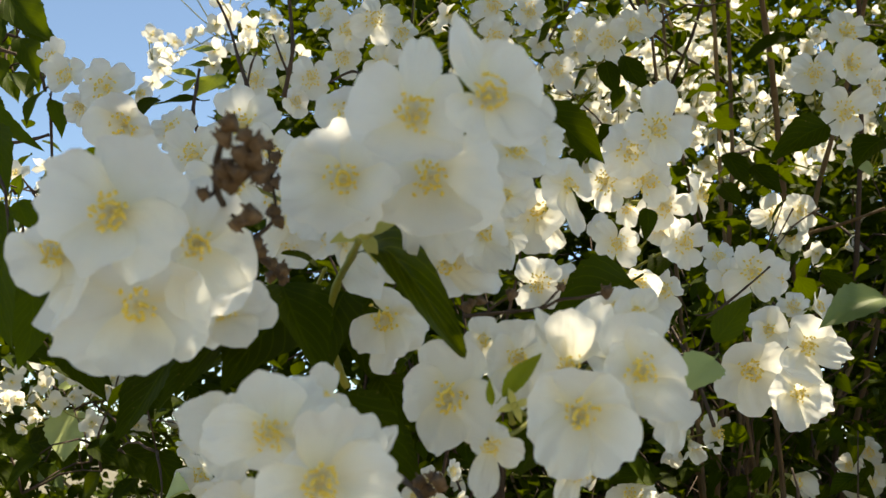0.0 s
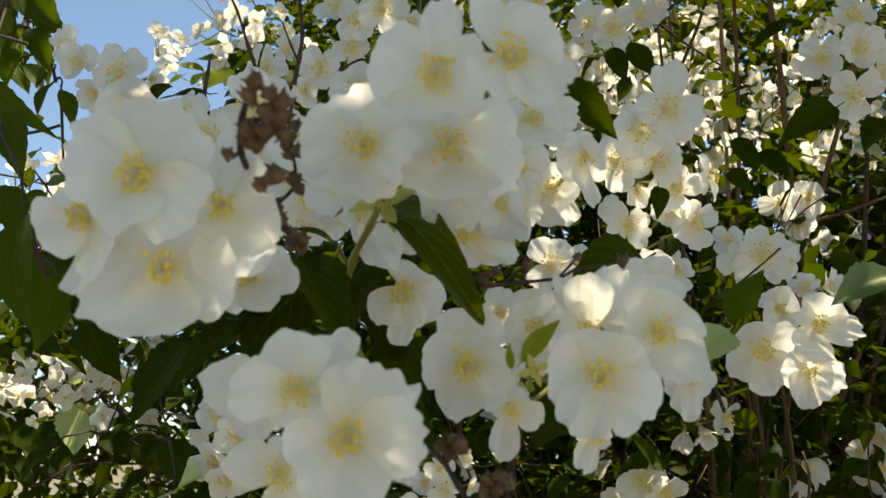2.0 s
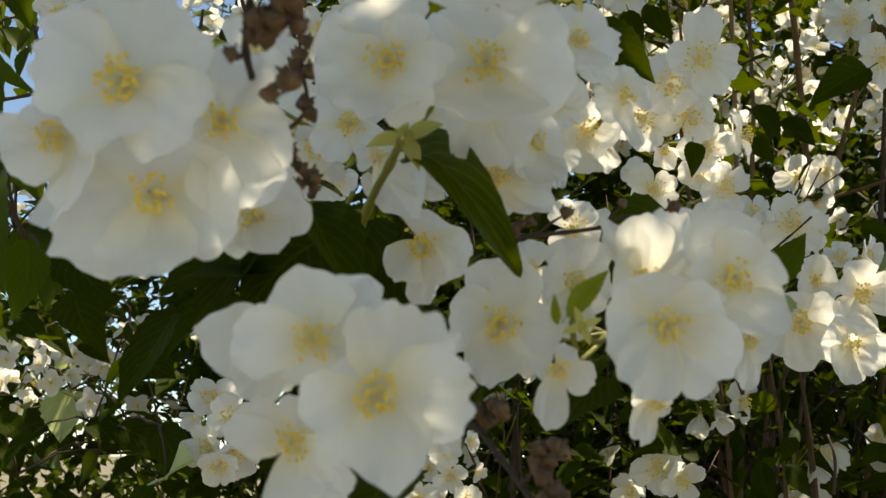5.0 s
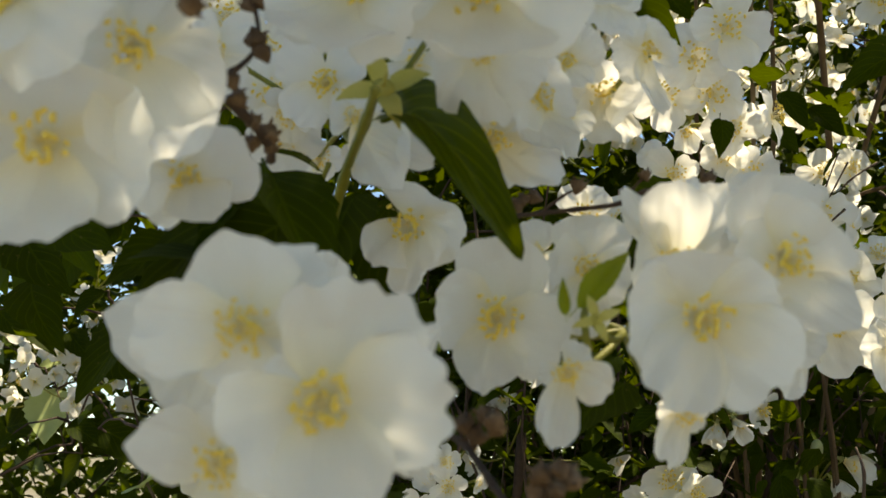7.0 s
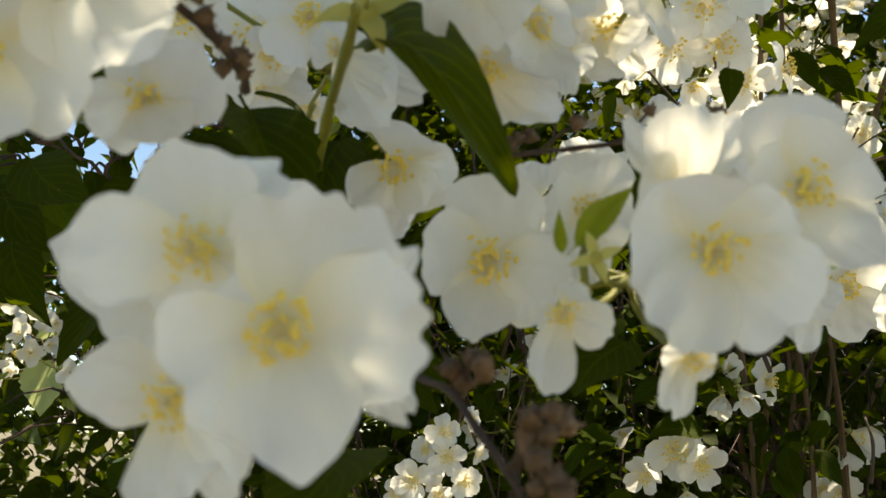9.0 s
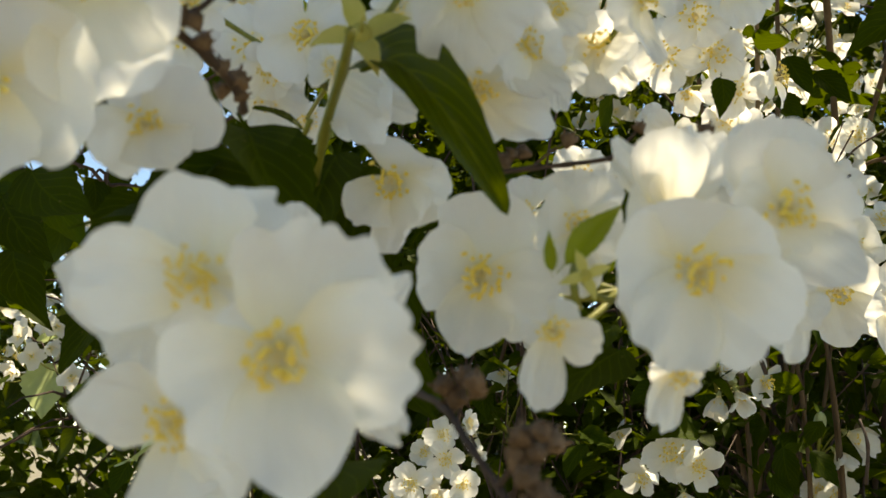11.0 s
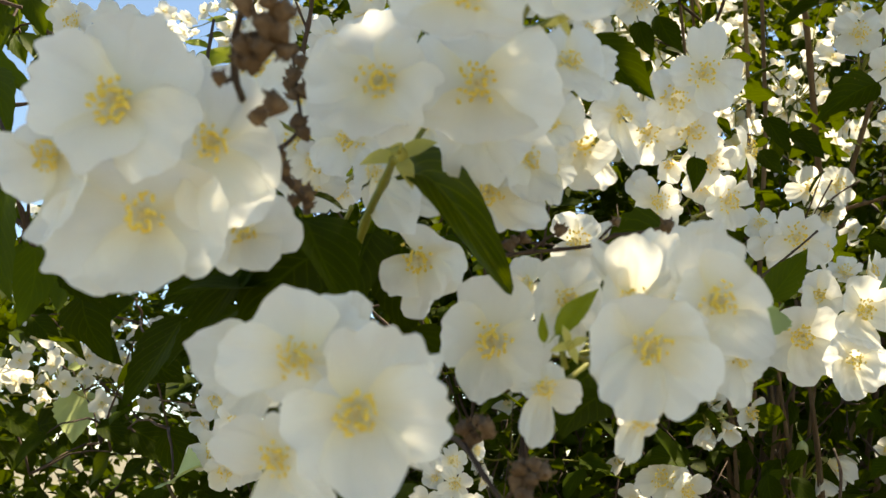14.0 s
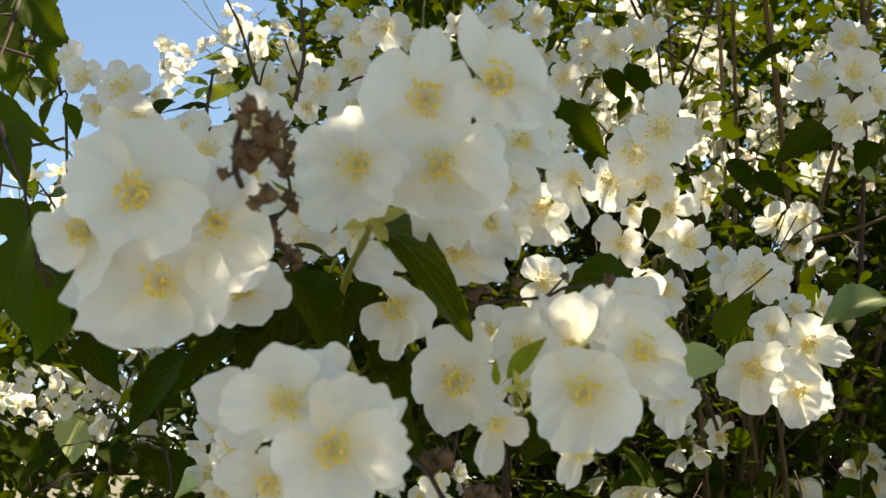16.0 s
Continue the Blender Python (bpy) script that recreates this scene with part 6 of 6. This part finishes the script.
def bare_twig(points, r0, r1, bark=TWIG):
    line = smooth_line(points)
    k = len(line)
    radii = [(r0 + (r1 - r0) * i / (k - 1)) * (1.3 if i % 4 == 0 else 1.0) for i in range(k)]
    part("twig", mesh_of("twig", *tube([p - ROOT for p in line], radii, 6), bark), shrub)


h = seed_head((0.0478, 0.4309, 1.6506), "dry brown seed head from last year on a dark stalk")
stalk_line(h, [(0.0478, 0.4309, 1.6506), (0.0509, 0.4160, 1.6494), (0.0476, 0.4040, 1.6528), (0.0427, 0.3910, 1.6557), (0.0471, 0.3640, 1.6573), (0.0496, 0.3440, 1.6581), (0.0527, 0.3320, 1.6618), (0.0573, 0.3220, 1.6669)], 0.0011)
stalk_line(h, [(0.0427, 0.3910, 1.6557), (0.0480, 0.3930, 1.6575), (0.0527, 0.3940, 1.6636), (0.0514, 0.3940, 1.6733), (0.0503, 0.3920, 1.6832)], 0.0007)
stalk_line(h, [(0.0471, 0.3640, 1.6573), (0.0544, 0.3480, 1.6520), (0.0584, 0.3410, 1.6512)], 0.0006)
stalk_line(h, [(0.0496, 0.3440, 1.6581), (0.0489, 0.3400, 1.6555), (0.0481, 0.3380, 1.6558)], 0.0006)
stalk_line(h, [(0.0527, 0.3320, 1.6618), (0.0579, 0.3280, 1.6605), (0.0623, 0.3260, 1.6612)], 0.0006)
stalk_line(h, [(0.0516, 0.3360, 1.6603), (0.0569, 0.3300, 1.6573), (0.0618, 0.3280, 1.6577)], 0.0006)
stalk_line(h, [(0.0427, 0.3910, 1.6557), (0.0405, 0.3900, 1.6547), (0.0395, 0.3890, 1.6547)], 0.0006)
capsule(h, (0.0576, 0.3220, 1.6674), 0.0024)
capsule(h, (0.0561, 0.3240, 1.6649), 0.0025)
capsule(h, (0.0612, 0.3220, 1.6644), 0.0027)
capsule(h, (0.0638, 0.3240, 1.6633), 0.0026)
capsule(h, (0.0599, 0.3250, 1.6614), 0.0024)
capsule(h, (0.0623, 0.3260, 1.6606), 0.0025)
capsule(h, (0.0554, 0.3280, 1.6585), 0.0026)
capsule(h, (0.0591, 0.3270, 1.6577), 0.0024)
capsule(h, (0.0617, 0.3280, 1.6588), 0.0025)
capsule(h, (0.0569, 0.3300, 1.6559), 0.0023)
capsule(h, (0.0629, 0.3280, 1.6569), 0.0024)
capsule(h, (0.0531, 0.3340, 1.6577), 0.0022)
capsule(h, (0.0584, 0.3410, 1.6512), 0.0027)
capsule(h, (0.0545, 0.3460, 1.6503), 0.0022)
capsule(h, (0.0481, 0.3380, 1.6558), 0.0018)
capsule(h, (0.0480, 0.3920, 1.6556), 0.0024)
capsule(h, (0.0459, 0.3910, 1.6557), 0.0021)
capsule(h, (0.0480, 0.4000, 1.6544), 0.0024)
capsule(h, (0.0522, 0.3940, 1.6646), 0.0024)
capsule(h, (0.0535, 0.3940, 1.6622), 0.0022)
capsule(h, (0.0508, 0.4140, 1.6515), 0.0028)
capsule(h, (0.0492, 0.4080, 1.6523), 0.0027)
capsule(h, (0.0513, 0.4160, 1.6490), 0.0024)
capsule(h, (0.0477, 0.4140, 1.6497), 0.0022)
capsule(h, (0.0508, 0.3920, 1.6835), 0.0022)
capsule(h, (0.0525, 0.3920, 1.6804), 0.0022)
capsule(h, (0.0507, 0.3930, 1.6772), 0.0021)
capsule(h, (0.0526, 0.3940, 1.6733), 0.0022)
capsule(h, (0.0503, 0.3940, 1.6719), 0.0022)
capsule(h, (0.0496, 0.3940, 1.6751), 0.0020)
h = seed_head((0.0819, 0.4584, 1.5933), "drooping dry seed head with rough brown capsules")
stalk_line(h, [(0.0772, 0.4780, 1.5959), (0.0867, 0.4390, 1.5898), (0.0938, 0.4095, 1.5863), (0.0995, 0.3908, 1.5792), (0.1041, 0.3819, 1.5733), (0.1075, 0.3780, 1.5677)], 0.0009)
stalk_line(h, [(0.0938, 0.4095, 1.5863), (0.0961, 0.4041, 1.5891), (0.0987, 0.3989, 1.5908)], 0.0006)
stalk_line(h, [(0.1041, 0.3819, 1.5733), (0.1071, 0.3762, 1.5776), (0.1095, 0.3728, 1.5809)], 0.0006)
capsule(h, (0.0941, 0.4038, 1.5901), 0.0023)
capsule(h, (0.0978, 0.3986, 1.5919), 0.0023)
capsule(h, (0.1002, 0.3993, 1.5889), 0.0023)
capsule(h, (0.0963, 0.4043, 1.5876), 0.0023)
capsule(h, (0.0997, 0.3969, 1.5906), 0.0023)
capsule(h, (0.1074, 0.3726, 1.5813), 0.0023)
capsule(h, (0.1106, 0.3706, 1.5821), 0.0023)
capsule(h, (0.1099, 0.3731, 1.5789), 0.0023)
capsule(h, (0.1125, 0.3761, 1.5806), 0.0023)
capsule(h, (0.1071, 0.3751, 1.5784), 0.0023)
capsule(h, (0.1086, 0.3717, 1.5753), 0.0023)
capsule(h, (0.1106, 0.3722, 1.5729), 0.0023)
capsule(h, (0.1082, 0.3723, 1.5713), 0.0023)
capsule(h, (0.1119, 0.3726, 1.5709), 0.0023)
h = seed_head((0.1039, 0.4612, 1.6440), "thin dry twig with a few small empty pods")
stalk_line(h, [(0.1039, 0.4612, 1.6440), (0.1112, 0.4614, 1.6450), (0.1198, 0.4597, 1.6455), (0.1304, 0.4571, 1.6464), (0.1364, 0.4539, 1.6488), (0.1435, 0.4541, 1.6495), (0.1509, 0.4522, 1.6509)], 0.0007)
stalk_line(h, [(0.1112, 0.4614, 1.6450), (0.1162, 0.4589, 1.6486), (0.1201, 0.4577, 1.6505)], 0.0005)
stalk_line(h, [(0.1304, 0.4571, 1.6464), (0.1338, 0.4556, 1.6499), (0.1363, 0.4542, 1.6525)], 0.0005)
capsule(h, (0.1205, 0.4576, 1.6515), 0.0022)
capsule(h, (0.1366, 0.4540, 1.6532), 0.0022)
capsule(h, (0.1516, 0.4522, 1.6515), 0.0022)
capsule(h, (0.1066, 0.4624, 1.6488), 0.0022)
capsule(h, (0.1047, 0.4625, 1.6477), 0.0022)
capsule(h, (0.1092, 0.4653, 1.6502), 0.0022)
bare_cane([(0.3948, 1.3807, 1.8413), (0.3828, 1.3455, 1.9107), (0.3759, 1.3051, 2.0074), (0.3688, 1.2745, 2.0556), (0.3618, 1.2437, 2.1051), (0.3515, 1.2042, 2.1965)], .0027, .0022)
bare_cane([(0.4375, 1.2206, 1.7357), (0.4103, 1.1634, 1.8089), (0.3974, 1.1297, 1.8708), (0.3853, 1.0954, 1.9355), (0.3749, 1.0661, 1.9764), (0.3682, 1.0571, 2.0187), (0.3521, 1.0207, 2.0931)], .0033, .0027, BARK)
bare_cane([(0.4463, 1.2660, 1.7669), (0.4536, 1.2151, 1.8691), (0.4628, 1.1844, 1.9224), (0.4804, 1.1488, 2.0022), (0.4885, 1.1156, 2.0676)], .0028, .0022, BARK)
bare_cane([(0.3721, 1.1570, 1.7788), (0.3951, 1.1353, 1.7916), (0.4086, 1.1018, 1.8096), (0.4345, 1.0817, 1.8156), (0.4658, 1.0512, 1.8238)], .0020, .0014, BARK)
stem_rng = random.Random(41)
for i in range(12):
    x, y, lean = stem_rng.uniform(0.26, 0.40), stem_rng.uniform(0.99, 1.22), stem_rng.gauss(0, 0.035)
    bare_cane([(x + lean * (k - 2) / 2 + stem_rng.gauss(0, 0.004), y + 0.01 * k, 1.20 + 0.13 * k) for k in range(5)], stem_rng.uniform(0.0018, 0.0036), 0.0013, BARK)
bare_cane([(0.3968, 1.5470, 2.1314), (0.3769, 1.5362, 2.1790), (0.3570, 1.5262, 2.2227), (0.3373, 1.5130, 2.2822)], .0022, .0016)
bare_twig([(0.3634, 1.3178, 1.4862), (0.3767, 1.2964, 1.5960), (0.3882, 1.3037, 1.6644), (0.4036, 1.3207, 1.7364)], .0050, .0050)
bare_twig([(0.5154, 1.4854, 1.4599), (0.5091, 1.4655, 1.5563), (0.5053, 1.4660, 1.6538), (0.5043, 1.4732, 1.7697)], .0080, .0060)
bare_twig([(0.1038, 1.1490, 1.4878), (0.1181, 1.1305, 1.5832), (0.1163, 1.1613, 1.6833), (0.1052, 1.1966, 1.7578)], .0045, .0035)
bare_twig([(-0.0567, 0.6932, 1.7742), (-0.0617, 0.6906, 1.7857), (-0.0643, 0.6885, 1.7955), (-0.0650, 0.6949, 1.8140), (-0.0663, 0.7023, 1.8278)], .0016, .0008)
bare_twig([(-0.0462, 0.7669, 1.8172), (-0.0517, 0.7621, 1.8394), (-0.0597, 0.7677, 1.8599), (-0.0697, 0.7716, 1.8886), (-0.0792, 0.7671, 1.9076)], .0016, .0007)
bare_twig([(-0.0517, 0.7621, 1.8394), (-0.0490, 0.7596, 1.8524), (-0.0451, 0.7580, 1.8617)], .0009, .0006)
bare_twig([(-0.0272, 0.7650, 1.8321), (-0.0233, 0.7615, 1.8506), (-0.0213, 0.7586, 1.8655), (-0.0269, 0.7725, 1.8964), (-0.0275, 0.7694, 1.9116)], .0018, .0010)
bare_twig([(-0.0241, 0.7622, 1.8469), (-0.0289, 0.7597, 1.8580), (-0.0366, 0.7656, 1.8770)], .0009, .0006)
bare_twig([(-0.0047, 0.8119, 1.8597), (0.0115, 0.8112, 1.8677), (0.0216, 0.8130, 1.8618)], .0010, .0007)
bare_twig([(-0.2708, 0.8345, 1.8222), (-0.2455, 0.8357, 1.8235), (-0.2287, 0.8361, 1.8265), (-0.2177, 0.8360, 1.8298)], .0013, .0011)
bare_twig([(-0.2310, 0.7463, 1.8655), (-0.2159, 0.7481, 1.8611), (-0.2054, 0.7493, 1.8581)], .0013, .0011)
bare_twig([(0.3685, 0.9970, 1.8110), (0.3596, 0.9998, 1.7943), (0.3522, 1.0023, 1.7799)], .0008, .0005)
bare_twig([(0.3913, 0.9983, 1.8111), (0.3693, 0.9999, 1.7967), (0.3556, 1.0025, 1.7800)], .0008, .0005)
bare_twig([(0.2810, 0.7458, 1.7137), (0.2646, 0.7374, 1.7000), (0.2420, 0.7292, 1.6833), (0.2320, 0.7290, 1.6816)], .0006, .0004)
bare_twig([(0.2646, 0.7374, 1.7000), (0.2510, 0.7390, 1.6883), (0.2387, 0.7297, 1.6800)], .0006, .0004)
bare_twig([(0.0548, 0.5257, 1.6247), (0.0512, 0.5011, 1.6440), (0.0589, 0.4686, 1.6553), (0.0700, 0.4278, 1.6584), (0.0748, 0.4075, 1.6589)], .0016, .0010, GREENSTEM)
bare_twig([(0.0475, 0.5099, 1.6498), (0.0470, 0.4979, 1.6588), (0.0518, 0.4866, 1.6653)], .0010, .0007, GREENSTEM)
bare_twig([(0.1201, 0.4309, 1.6072), (0.1193, 0.4294, 1.6139), (0.1217, 0.4482, 1.6229)], .0010, .0007, GREENSTEM)
bare_twig([(-0.3600, 1.3072, 1.5809), (-0.3694, 1.2990, 1.6191), (-0.3822, 1.2931, 1.6445), (-0.4014, 1.2881, 1.6635)], .0010, .0007)
bare_twig([(-0.2641, 1.2070, 1.5991), (-0.3058, 1.2482, 1.6361), (-0.3497, 1.2924, 1.6573), (-0.3888, 1.3326, 1.6999)], .0012, .0007)
bare_twig([(-0.0892, 1.0201, 1.5637), (-0.1435, 1.1110, 1.6035), (-0.1958, 1.1544, 1.6265), (-0.2520, 1.2006, 1.6341)], .0010, .0007)
bare_twig([(0.3288, 0.8935, 1.5529), (0.3298, 0.8888, 1.5768), (0.3279, 0.8957, 1.5927)], .0012, .0008)
